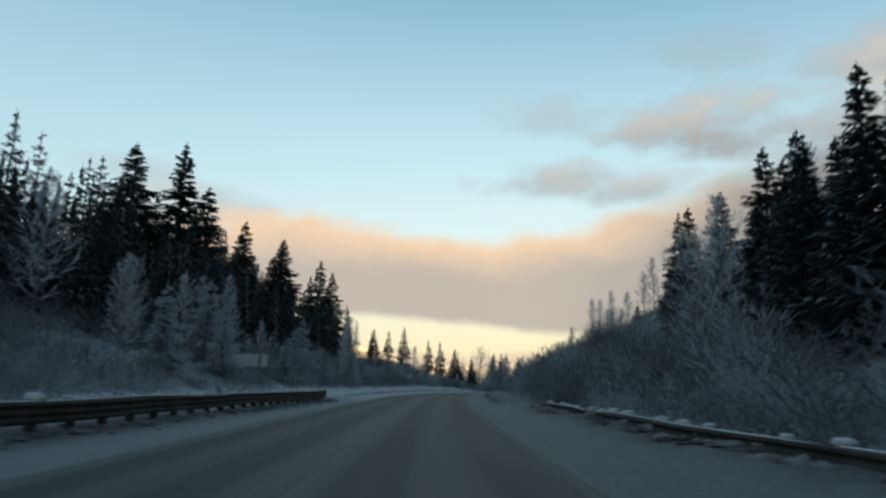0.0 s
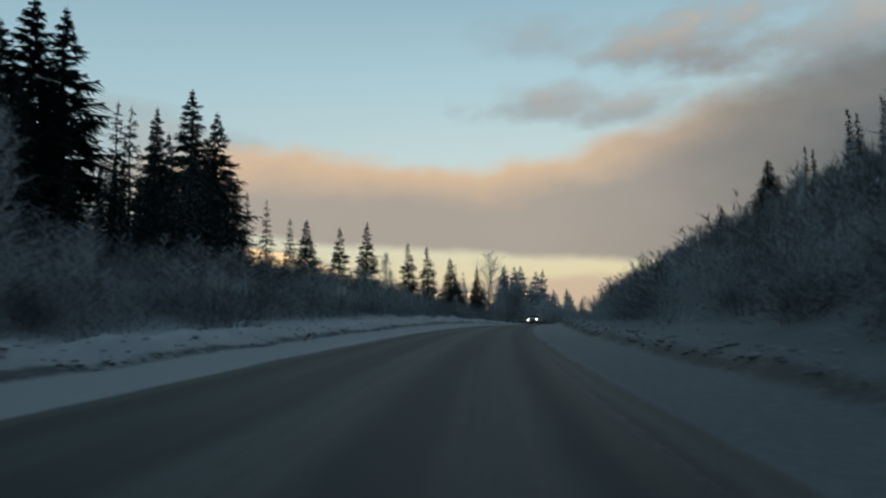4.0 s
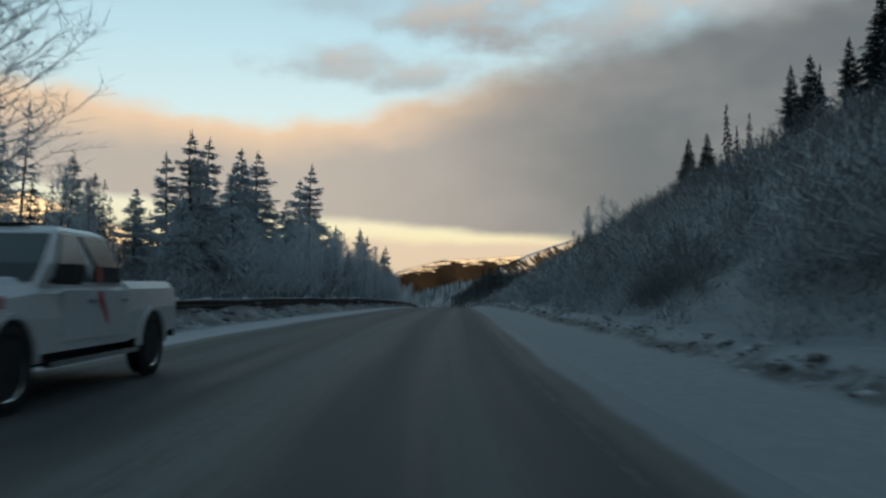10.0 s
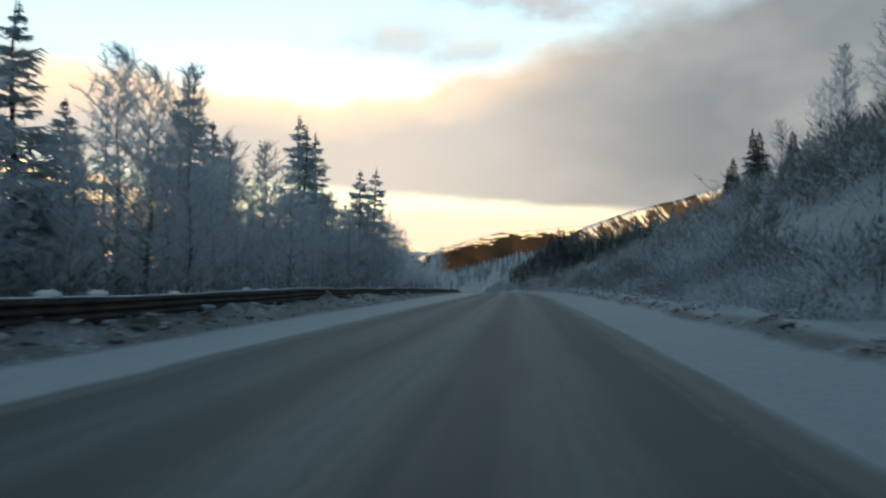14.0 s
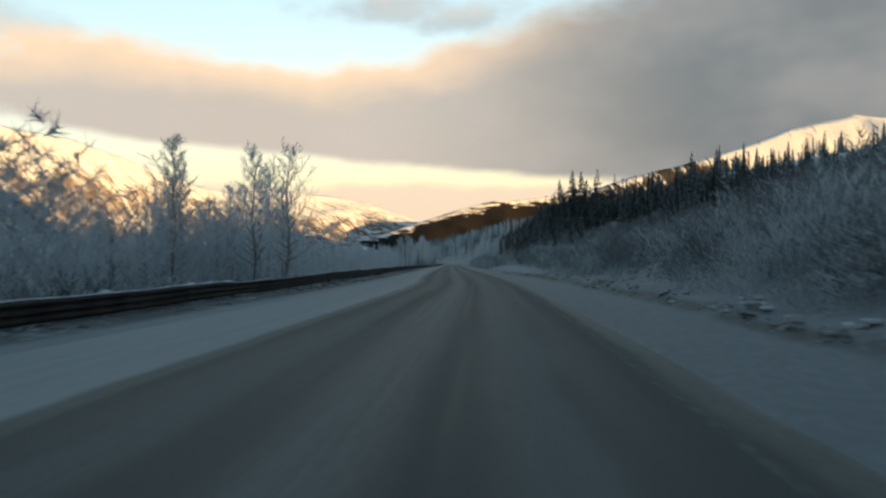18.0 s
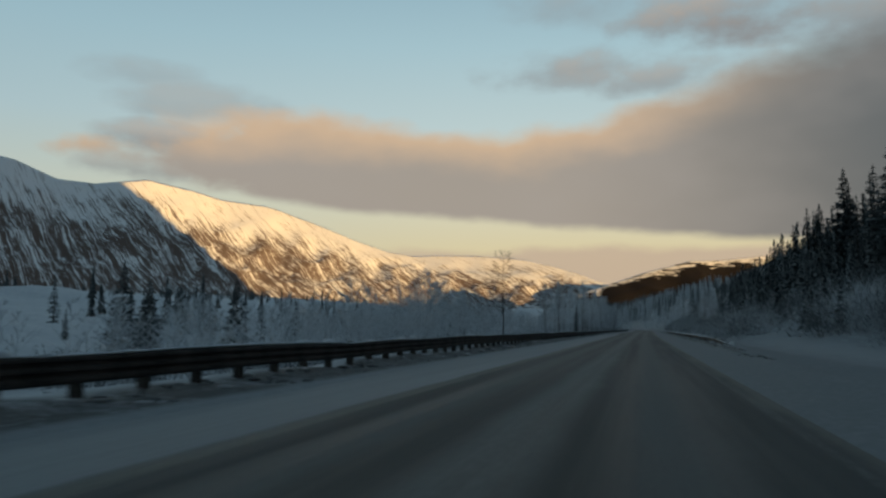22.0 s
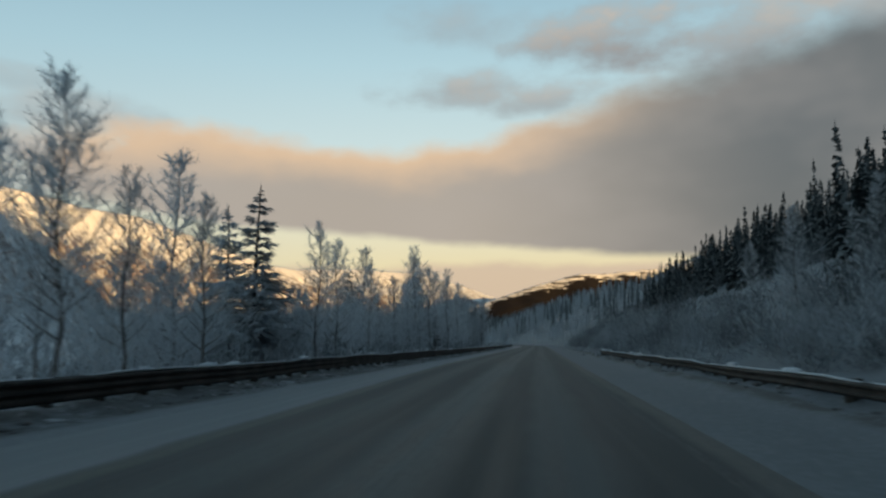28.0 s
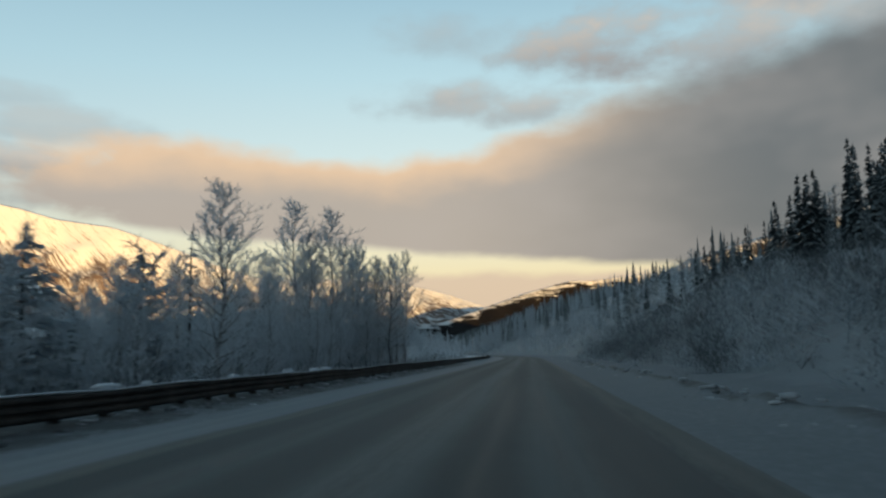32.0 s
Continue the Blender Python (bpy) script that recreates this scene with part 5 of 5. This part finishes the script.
def cap_mesh(w, l, h, seed):
    q, so = random.Random(seed), Soup()
    rings = []
    for k, (zz, sc) in enumerate(((-0.02, 1.0), (h * 0.5, 1.08), (h * 0.85, 0.8), (h, 0.35))):
        rings.append(len(so.v))
        for j in range(8):
            a = 6.2832 * j / 8
            so.v.append(V3(math.cos(a) * w * sc * q.uniform(0.85, 1.15), math.sin(a) * l * sc * q.uniform(0.85, 1.15), zz))
    for A, B in zip(rings, rings[1:]):
        so.f += [(A + j, A + (j + 1) % 8, B + (j + 1) % 8, B + j) for j in range(8)]
    so.f += [tuple(rings[-1] + j for j in range(8)), tuple(rings[0] + 7 - j for j in range(8))]
    return so.mesh("snow_cap", SNOWCAP, True)


POST_ME, BLOCK_ME = post_mesh(), block_mesh()
CAPS = [cap_mesh(0.16, 0.15, 0.10, 1), cap_mesh(0.18, 0.26, 0.13, 2), cap_mesh(0.15, 0.45, 0.09, 3)]


def guard_rail(name, s0, s1, d, face, step, label, lumps, posts_to=None, flare=0.0, shape=PROFILE, lift=0.72):
    """A W-beam on timber posts; face is +1 where the traffic passes on its right-hand (+d) side."""
    ob = tagged(new(name), label, "guard rail")
    q = random.Random(int(s0) + 7)

    up = (lambda s: np.interp(s, *lift)) if isinstance(lift, tuple) else (lambda s: lift + 0 * s)

    def off(s):
        return d - face * flare * (np.clip((s0 + 12 - s) / 12, 0, 1) ** 2 + np.clip((s - s1 + 12) / 12, 0, 1) ** 2)
    ss = np.arange(s0, s1 + 0.1, 2.0)
    wob = np.array([0.018 * math.sin(s * 0.21) + 0.014 * math.sin(s * 0.53 + 1) for s in ss])
    thick = 0.006
    loop = [(a, b) for a, b in shape] + [(a - thick, b) for a, b in reversed(shape)]
    P = np.stack([to_world(ss, off(ss) + face * (0.20 + a), up(ss) + b + wob) for a, b in loop + loop[:1]], 1)
    part("rail", grid_mesh("rail", P, RAIL, smooth_faces=False), ob)
    # thin line of snow along the top
    lip = []
    for a, b in ((0.02, 0.16), (0.055, 0.185), (0.0, 0.205), (-0.055, 0.18), (-0.03, 0.15), (0.02, 0.16)):
        lip.append(to_world(ss, off(ss) + face * (0.20 + a * (1 + 0.5 * ruffle(ss, ss * 0, 5))), up(ss) + b + wob - 0.05 * np.clip(ruffle(ss, 7, 9) * 1.6, 0, 1)))
    part("snow_line", grid_mesh("snow_line", np.stack(lip, 1), SNOWCAP), ob, "thin ridge of snow along the rail")
    rest = Soup()
    for k, s in enumerate(np.arange(s0 + 0.6, s1, step)):
        m = Matrix.Translation(Vector(to_world(s, off(s), up(s) - 0.72))) @ pose(0, 0, 0, 0, 0, heading(s) + (0 if face > 0 else 180) + q.uniform(-2, 2))
        if posts_to and s > posts_to:
            rest.box((-0.10, -0.075, -0.35), (0.10, 0.075, 0.88), m)
            continue
        p = part("post", POST_ME, ob)
        p.matrix_basis = m @ pose(0, 0, q.uniform(-0.03, 0.02), q.uniform(-1.5, 1.5), q.uniform(-1.5, 1.5))
        b = part("block", BLOCK_ME, p)
        b.matrix_basis = pose(0.02, 0, 0.72)
        if q.random() < lumps:
            c = part("snow_cap", q.choice(CAPS), p)
            c.matrix_basis = pose(0.03, 0, 0.875) @ Matrix.Scale(q.uniform(0.75, 1.2), 4)
    if rest.v:
        tagged(part("far_posts", rest.mesh("far_posts", POST), ob), kind="stuff")
    return ob


steel = "weathered steel guard rail on dark timber posts, "
guard_rail("guard_rail", -40, 61, -8.7, 1, 1.905, steel + "with snow caps", 0.9, shape=BEAM, lift=0.65)
guard_rail("guard_rail", -40, 49, 6.2, -1, 1.905, steel + "with snow on top", 0.6, flare=0.4, shape=BEAM, lift=0.50)
guard_rail("guard_rail", 264, 1060, -9.6, 1, 1.905, steel + "snow along it", 0.3, 860, 0.6, BEAM,
           ([264, 300, 330, 390, 440, 470, 490, 520, 575, 610, 680, 730, 820], [0.84, 0.84, 0.84, 0.80, 0.50, 0.42, 0.46, 0.62, 0.70, 0.70, 0.64, 0.58, 0.56]))
guard_rail("guard_rail", 618, 797, 5.9, -1, 1.905, steel + "snow on top", 0.25, flare=0.35, lift=([618, 630, 645], [0.12, 0.42, 0.52]))

# ---- signs ----
ALU = mottled("sign aluminium", (0.62, 0.63, 0.62), (0.72, 0.73, 0.72), 1.5, 0.65, 0.0, grain=20, relief=0.1)
YELLOW = mottled("yellow sheeting", (0.62, 0.34, 0.02), (0.72, 0.42, 0.04), 6.0, 0.5, grain=40, relief=0.05)
BLACK = mottled("black sheeting", (0.012, 0.012, 0.012), (0.022, 0.022, 0.022), 6.0, 0.5, grain=40, relief=0.05)
GALV = mottled("galvanised post", (0.22, 0.22, 0.22), (0.34, 0.34, 0.34), 5.0, 0.55, 0.7, grain=40, relief=0.1)


def soup_part(name, parent, mat, *boxes, label=""):
    so = Soup()
    for b in boxes:
        so.box(*b)
    return part(name, so.mesh(name, mat), parent, label)


guide = tagged(new("guide_sign"), "wide guide sign seen from its bare grey back", "road sign")
guide.matrix_basis = Matrix.Translation(on_ground(66, -17, -0.2)) @ pose(0, 0, 0, 0, 0, heading(66))
gz = float(to_world(66, -17, 2.5)[2] - on_ground(66, -17, -0.2).z)
panel = soup_part("panel", guide, ALU, ((-2.5, -0.03, gz), (2.5, 0.0, gz + 0.98)))
for z in (0.18, 0.5, 0.8):
    soup_part("stiffener", guide, ALU, ((-2.4, -0.05, gz + z - 0.02), (2.4, -0.031, gz + z + 0.02)))
for x in (-1.6, 1.9):
    soup_part("post", guide, GALV, ((x - 0.08, -0.17, 0), (x + 0.08, -0.052, gz + 1.0)))
soup_part("snow_cap", guide, SNOWCAP, ((-2.5, -0.06, gz + 0.981), (2.5, 0.02, gz + 1.03)))

small = tagged(new("road_sign"), "small square road sign with pale grey back", "road sign")
small.matrix_basis = Matrix.Translation(on_ground(165, -13.5, -0.2)) @ pose(0, 0, 0, 0, 0, heading(165))
soup_part("panel", small, ALU, ((-0.38, -0.004, 1.95), (0.38, 0.004, 2.7)))
soup_part("post", small, GALV, ((-0.03, -0.07, 0), (0.03, -0.006, 2.6)))


def object_marker():
    ob = tagged(new("object_marker"), "yellow marker plate with black diagonal stripes, half sunk in snow", "road sign")
    base = Vector(to_world(260, -11.45))
    base.z = 13.74
    ob.matrix_basis = Matrix.Translation(base) @ pose(0, 0, 0, 0, 0, heading(260) + 6) @ pose(0, 0, 0, 0, 9)
    soup_part("post", ob, GALV, ((-0.03, 0.004, -0.5), (0.03, 0.05, 0.66)))
    soup_part("plate", ob, YELLOW, ((-0.23, -0.004, 0.12), (0.23, 0.003, 0.72)), label="yellow plate")
    for z in (0.12, 0.40):
        so = Soup()
        for y in (-0.0075, -0.0045):
            so.v += [V3(-0.228, y, min(0.716, z + 0.22)), V3(-0.228, y, min(0.716, z + 0.36)), V3(0.228, y, z + 0.14), V3(0.228, y, z + 0.005)]
        so.f += [(0, 3, 2, 1), (4, 5, 6, 7), (0, 1, 5, 4), (1, 2, 6, 5), (2, 3, 7, 6), (3, 0, 4, 7)]
        part("stripe", so.mesh("stripe", BLACK), ob, "black stripe")


object_marker()

# ---- pickup truck ----
PAINT = mottled("white paint", (0.66, 0.67, 0.68), (0.74, 0.75, 0.76), 1.2, 0.32, grain=8, relief=0.03, spec=0.5)
GLASS = material("dark car glass", lambda n, b: n.put(b.inputs["Base Color"], (0.012, 0.015, 0.017, 1)), 0.06, 0, 0.6)
CHROME = mottled("chrome", (0.42, 0.43, 0.44), (0.6, 0.61, 0.62), 3.0, 0.18, 1.0, grain=20, relief=0.02)
RUBBER = mottled("tyre rubber", (0.012, 0.012, 0.012), (0.03, 0.03, 0.03), 9.0, 0.85, grain=50, relief=0.4)
PLASTIC = mottled("black plastic", (0.014, 0.014, 0.015), (0.025, 0.025, 0.026), 8.0, 0.6, grain=60, relief=0.1)
RED = mottled("red decal", (0.45, 0.05, 0.05), (0.55, 0.08, 0.07), 5.0, 0.4, grain=30, relief=0.02)
AMBER = mottled("orange number plate", (0.60, 0.30, 0.02), (0.68, 0.36, 0.03), 5.0, 0.45, grain=30, relief=0.02)


def lamp_glow(n, b):
    n.put(b.inputs["Base Color"], (0.9, 0.9, 0.85, 1))
    n.put(b.inputs["Emission Color"], (1.0, 0.90, 0.72, 1))
    b.inputs["Emission Strength"].default_value = 14.0


LIT = material("lit headlight", lamp_glow, 0.2)


def loft(name, rings, mat, parent, label="", bevel=0.0):
    """A body through rings of places, all with the same count."""
    so = Soup()
    at = []
    for ring in rings:
        at.append(len(so.v))
        so.v += [Vector(p) for p in ring]
    n = len(rings[0])
    for A, B in zip(at, at[1:]):
        so.f += [(A + j, A + (j + 1) % n, B + (j + 1) % n, B + j) for j in range(n)]
    so.f += [tuple(at[0] + n - 1 - j for j in range(n)), tuple(at[-1] + j for j in range(n))]
    me = so.mesh(name, mat)
    bm = bmesh.new()
    bm.from_mesh(me)
    bmesh.ops.recalc_face_normals(bm, faces=bm.faces)
    if bevel:
        bmesh.ops.bevel(bm, geom=list(bm.edges), offset=bevel, segments=2, affect="EDGES", clamp_overlap=True)
    bm.to_mesh(me)
    bm.free()
    return part(name, me, parent, label)


def wheel_meshes():
    ty, ri = Soup(), Soup()
    for prof, so in (([(0.30, -0.12), (0.385, -0.125), (0.405, -0.09), (0.405, 0.09), (0.385, 0.125), (0.30, 0.12)], ty), ([(0.05, 0.075), (0.16, 0.06), (0.27, 0.085), (0.302, 0.11), (0.302, -0.1), (0.05, -0.1)], ri)):
        n = 24
        for j in range(n):
            a = 6.2832 * j / n
            so.v += [V3(x, math.cos(a) * rr, math.sin(a) * rr) for rr, x in prof]
        k = len(prof)
        for j in range(n):
            for i in range(k):
                so.f.append((j * k + i, j * k + (i + 1) % k, ((j + 1) % n) * k + (i + 1) % k, ((j + 1) % n) * k + i))
    spokes = ri
    for j in range(6):
        m = pose(0, 0, 0, 60 * j)
        spokes.box((0.045, -0.03, 0.05), (0.085, 0.03, 0.29), m)
    return ty.mesh("tyre", RUBBER, True), ri.mesh("rim", CHROME)


def pickup():
    """A crew-cab pickup that looks along -y; 5.8 m long."""
    ob = tagged(new("pickup_truck"), "white crew-cab pickup truck with lit headlights and red side decals", "truck")
    W = 1.0

    def ring(y, z0, z1, w0, w1, c=0.10):
        return [(-w0, y, z0), (w0, y, z0), (w0 + 0.02, y, (z0 + z1) / 2), (w1, y, z1 - c), (w1 - c, y, z1), (-w1 + c, y, z1), (-w1, y, z1 - c), (-w0 - 0.02, y, (z0 + z1) / 2)]
    loft("body", [ring(-2.86, 0.62, 1.02, 0.90, 0.88), ring(-2.74, 0.55, 1.10, 0.97, 0.95), ring(-2.0, 0.52, 1.17, W, 0.98), ring(-1.35, 0.50, 1.22, W, 0.98), ring(1.05, 0.50, 1.22, W, 0.98), ring(1.1, 0.52, 1.28, W, 0.98), ring(2.85, 0.58, 1.30, W, 0.97), ring(2.95, 0.60, 1.28, 0.97, 0.95)], PAINT, ob)
    loft("hood", [[(-0.80, -2.68, 1.09), (0.80, -2.68, 1.09), (0.72, -2.62, 1.15), (-0.72, -2.62, 1.15)], [(-0.88, -1.42, 1.20), (0.88, -1.42, 1.20), (0.80, -1.45, 1.29), (-0.80, -1.45, 1.29)]], PAINT, ob)
    cab = [[(-0.92, -1.25, 1.18), (0.92, -1.25, 1.18), (0.90, 1.08, 1.18), (-0.90, 1.08, 1.18)], [(-0.88, -0.95, 1.45), (0.88, -0.95, 1.45), (0.87, 1.02, 1.45), (-0.87, 1.02, 1.45)], [(-0.73, -0.42, 1.84), (0.73, -0.42, 1.84), (0.73, 0.86, 1.84), (-0.73, 0.86, 1.84)], [(-0.62, -0.25, 1.90), (0.62, -0.25, 1.90), (0.62, 0.72, 1.90), (-0.62, 0.72, 1.90)]]
    loft("cab", cab, PAINT, ob)
    loft("windscreen", [[(-0.84, -1.20, 1.25), (0.84, -1.20, 1.25), (0.84, -1.10, 1.25), (-0.84, -1.10, 1.25)], [(-0.82, -0.985, 1.45), (0.82, -0.985, 1.45), (0.82, -0.90, 1.45), (-0.82, -0.90, 1.45)], [(-0.68, -0.505, 1.80), (0.68, -0.505, 1.80), (0.68, -0.42, 1.80), (-0.68, -0.42, 1.80)]], GLASS, ob, "dark windscreen")
    for sx in (-1, 1):
        for y0, y1, t0, t1 in ((-0.90, -0.03, -0.40, -0.03), (0.07, 0.92, 0.07, 0.76)):
            loft("side_window", [[(sx * 0.935, y0, 1.26), (sx * 0.935, y1, 1.26), (sx * 0.84, y1, 1.26), (sx * 0.84, y0, 1.26)], [(sx * 0.91, y0 + 0.16, 1.45), (sx * 0.91, y1 - 0.02, 1.45), (sx * 0.82, y1 - 0.02, 1.45), (sx * 0.82, y0 + 0.16, 1.45)], [(sx * 0.775, t0, 1.80), (sx * 0.775, t1, 1.80), (sx * 0.70, t1, 1.80), (sx * 0.70, t0, 1.80)]], GLASS, ob, "dark side window")
        for y0, y1 in ((-0.85, 0.02), (0.06, 0.95)):
            d = soup_part("door", ob, PAINT, ((sx * 1.003 if sx > 0 else -1.021, y0, 0.60), (sx * 1.021 if sx > 0 else -1.003, y1, 1.16)))
            soup_part("handle", d, CHROME, ((sx * 1.022 if sx > 0 else -1.045, y1 - 0.24, 1.02), (sx * 1.045 if sx > 0 else -1.022, y1 - 0.06, 1.055)), label="chrome handle")
        # a ribbon that runs from the rear window down over the door
        for rows in (((0.06, 0.16, 1.15, 1.024), (0.03, 0.20, 1.06, 1.024), (0.12, 0.27, 0.96, 1.024), (0.22, 0.32, 0.86, 1.024), (0.30, 0.35, 0.76, 1.024)), ((0.16, 0.34, 1.27, 0.941), (0.20, 0.33, 1.36, 0.929), (0.24, 0.32, 1.44, 0.917))):
            so = Soup()
            for y0, y1, z, x in rows:
                so.v += [V3(sx * x, y0, z), V3(sx * x, y1, z), V3(sx * (x - 0.004), y1, z), V3(sx * (x - 0.004), y0, z)]
            for j in range(len(rows) - 1):
                so.f += [(4 * j + i, 4 * j + (i + 1) % 4, 4 * j + 4 + (i + 1) % 4, 4 * j + 4 + i) for i in range(4)]
            part("decal", so.mesh("decal", RED), ob, "red ribbon decal")
        soup_part("decal", ob, RED, ((sx * 1.022 if sx > 0 else -1.026, -2.35, 0.98), (sx * 1.026 if sx > 0 else -1.022, -2.05, 1.10)), label="red decal")
        m = soup_part("mirror", ob, PLASTIC, ((sx * 1.0 if sx > 0 else -1.22, -0.98, 1.22), (sx * 1.22 if sx > 0 else -1.0, -0.86, 1.44)), label="black wing mirror")
        soup_part("arm", m, PLASTIC, ((sx * 0.90 if sx > 0 else -1.02, -0.94, 1.23), (sx * 1.02 if sx > 0 else -0.90, -0.88, 1.28)))
        soup_part("running_board", ob, CHROME, ((sx * 1.0 if sx > 0 else -1.10, -1.25, 0.36), (sx * 1.10 if sx > 0 else -1.0, 1.15, 0.42)), label="chrome side step")
        for y in (-1.9, 1.85):
            so = Soup()
            for j in range(13):
                aa = 3.14159 * j / 12
                so.v += [V3(sx * 0.985, y + math.cos(aa) * 0.53, 0.42 + math.sin(aa) * 0.53), V3(sx * 1.06, y + math.cos(aa) * 0.52, 0.42 + math.sin(aa) * 0.52), V3(sx * 1.06, y + math.cos(aa) * 0.47, 0.42 + math.sin(aa) * 0.47), V3(sx * 0.985, y + math.cos(aa) * 0.45, 0.42 + math.sin(aa) * 0.45)]
            for j in range(12):
                so.f += [(4 * j + i, 4 * j + (i + 1) % 4, 4 * j + 4 + (i + 1) % 4, 4 * j + 4 + i) for i in range(4)]
            part("wheel_arch", so.mesh("wheel_arch", PAINT), ob)
            # no opening is cut: a flat black disc stands for its shade
            so = Soup()
            so.tube([V3(sx * 0.95, y, 0.42), V3(sx * 1.024, y, 0.42)], [0.47, 0.47], 20)
            part("wheel_well", so.mesh("wheel_well", PLASTIC), ob, "black disc for the shaded wheel opening")
        h = soup_part("headlight", ob, GLASS, ((sx * 0.62 if sx > 0 else -0.95, -2.885, 0.84), (sx * 0.95 if sx > 0 else -0.62, -2.74, 1.04)))
        so = Soup()
        so.tube([V3(sx * 0.78, -2.90, 0.94), V3(sx * 0.78, -2.88, 0.94)], [0.085, 0.09], 14)
        part("lit_lamp", so.mesh("lit_lamp", LIT), h, "lit round lamp")
        soup_part("fog_light", ob, GLASS, ((sx * 0.68 if sx > 0 else -0.82, -2.965, 0.50), (sx * 0.82 if sx > 0 else -0.68, -2.95, 0.58)))
    g = soup_part("grille", ob, PLASTIC, ((-0.60, -2.89, 0.74), (0.60, -2.80, 1.05)), label="black grille")
    soup_part("grille_bar", g, CHROME, ((-0.60, -2.905, 0.875), (0.60, -2.891, 0.925)), label="chrome bar")
    soup_part("bumper", ob, CHROME, ((-0.98, -2.95, 0.44), (0.98, -2.78, 0.70)), label="chrome front bumper")
    soup_part("air_dam", ob, PLASTIC, ((-0.90, -2.90, 0.28), (0.90, -2.80, 0.437)))
    pl = soup_part("number_plate", ob, AMBER, ((-0.17, -2.968, 0.50), (0.17, -2.953, 0.64)), label="orange number plate with dark bars")
    soup_part("bar", pl, BLACK, ((-0.12, -2.973, 0.545), (0.12, -2.9695, 0.60)))
    soup_part("rear_bumper", ob, CHROME, ((-0.95, 2.92, 0.46), (0.95, 3.06, 0.66)), label="chrome rear bumper")
    soup_part("chassis", ob, PLASTIC, ((-0.7, -2.7, 0.32), (0.7, 2.8, 0.56)))
    soup_part("roof_lamps", ob, PLASTIC, ((-0.30, -0.30, 1.896), (0.30, -0.22, 1.935)))
    ty, ri = wheel_meshes()
    for y in (-1.9, 1.85):
        for sx in (-1, 1):
            w = part("wheel", ty, ob)
            w.matrix_basis = pose(sx * 0.925, y, 0.405, 0, 0, 0 if sx > 0 else 180)
            w.name = "tyre"
            part("rim", ri, w, "chrome rim")
    return ob


truck = pickup()
SF = 266.4
grade = math.degrees(math.atan(float(np.interp(SF, S, GRADE))))
truck.matrix_basis = Matrix.Translation(Vector(to_world(SF, -5.72, 0.045))) @ pose(0, 0, 0, 0, 0, heading(SF)) @ pose(0, 0, 0, grade) @ Matrix.Scale(1.1, 4)

# ---- clods of dirty ploughed snow along the road's edges ----
def clod(seed):
    q, so = random.Random(seed), Soup()
    bm = bmesh.new()
    bmesh.ops.create_icosphere(bm, subdivisions=1, radius=1)
    for v in bm.verts:
        v.co *= q.uniform(0.7, 1.25)
        v.co.z *= 0.5
    so.v = [v.co.copy() for v in bm.verts]
    so.f = [tuple(v.index for v in f.verts) for f in bm.faces]
    bm.free()
    return arrays(so)


CL = [clod(k) for k in range(6)]
r = random.Random(21)
spots = []
for s0, s1, d0, sd, n, z0, z1 in [(60, 560, 4.45, 0.12, 4200, .025, .08), (60, 560, 6.2, 0.8, 350, .02, .06), (70, 262, -8.9, 0.12, 1200, .025, .07), (264, 900, -8.95, 0.3, 3000, .03, .16), (264, 900, -8.3, 0.12, 1500, .03, .1),
                                  (-30, 60, 5.75, 0.3, 1100, .05, .24), (-30, 63, -8.3, 0.3, 1800, .03, .16), (600, 800, 5.3, 0.3, 900, .03, .14), (790, 900, 5.3, 0.6, 160, .04, .15)]:
    for _ in range(n):
        z = z0 + (z1 - z0) * r.random() ** 2.5
        spots.append((r.uniform(s0, s1), d0 + r.gauss(0, sd), z, z * r.uniform(0.9, 1.7)))
lumps = []
for s0, s1, d0, sd, n, z0, z1 in [(55, 560, 4.9, 0.25, 2600, .04, .12), (55, 560, 6.2, 0.7, 700, .04, .11), (75, 262, -9.4, 0.3, 500, .04, .10), (264, 900, -9.2, 0.4, 900, .06, .2), (790, 930, 5.1, 0.5, 400, .05, .16)]:
    for _ in range(n):
        z = z0 + (z1 - z0) * r.random() ** 1.8
        lumps.append((r.uniform(s0, s1), d0 + r.gauss(0, sd), z, z * r.uniform(1.0, 2.0)))
stuff("snow_lumps", CL, LUMP, lumps, "lumps of grey ploughed snow along the verge", "snow", 0.03)
stuff("snow_clods", CL, CLOD, spots, "clods of dirty ploughed snow along the verge", "snow", 0.01)
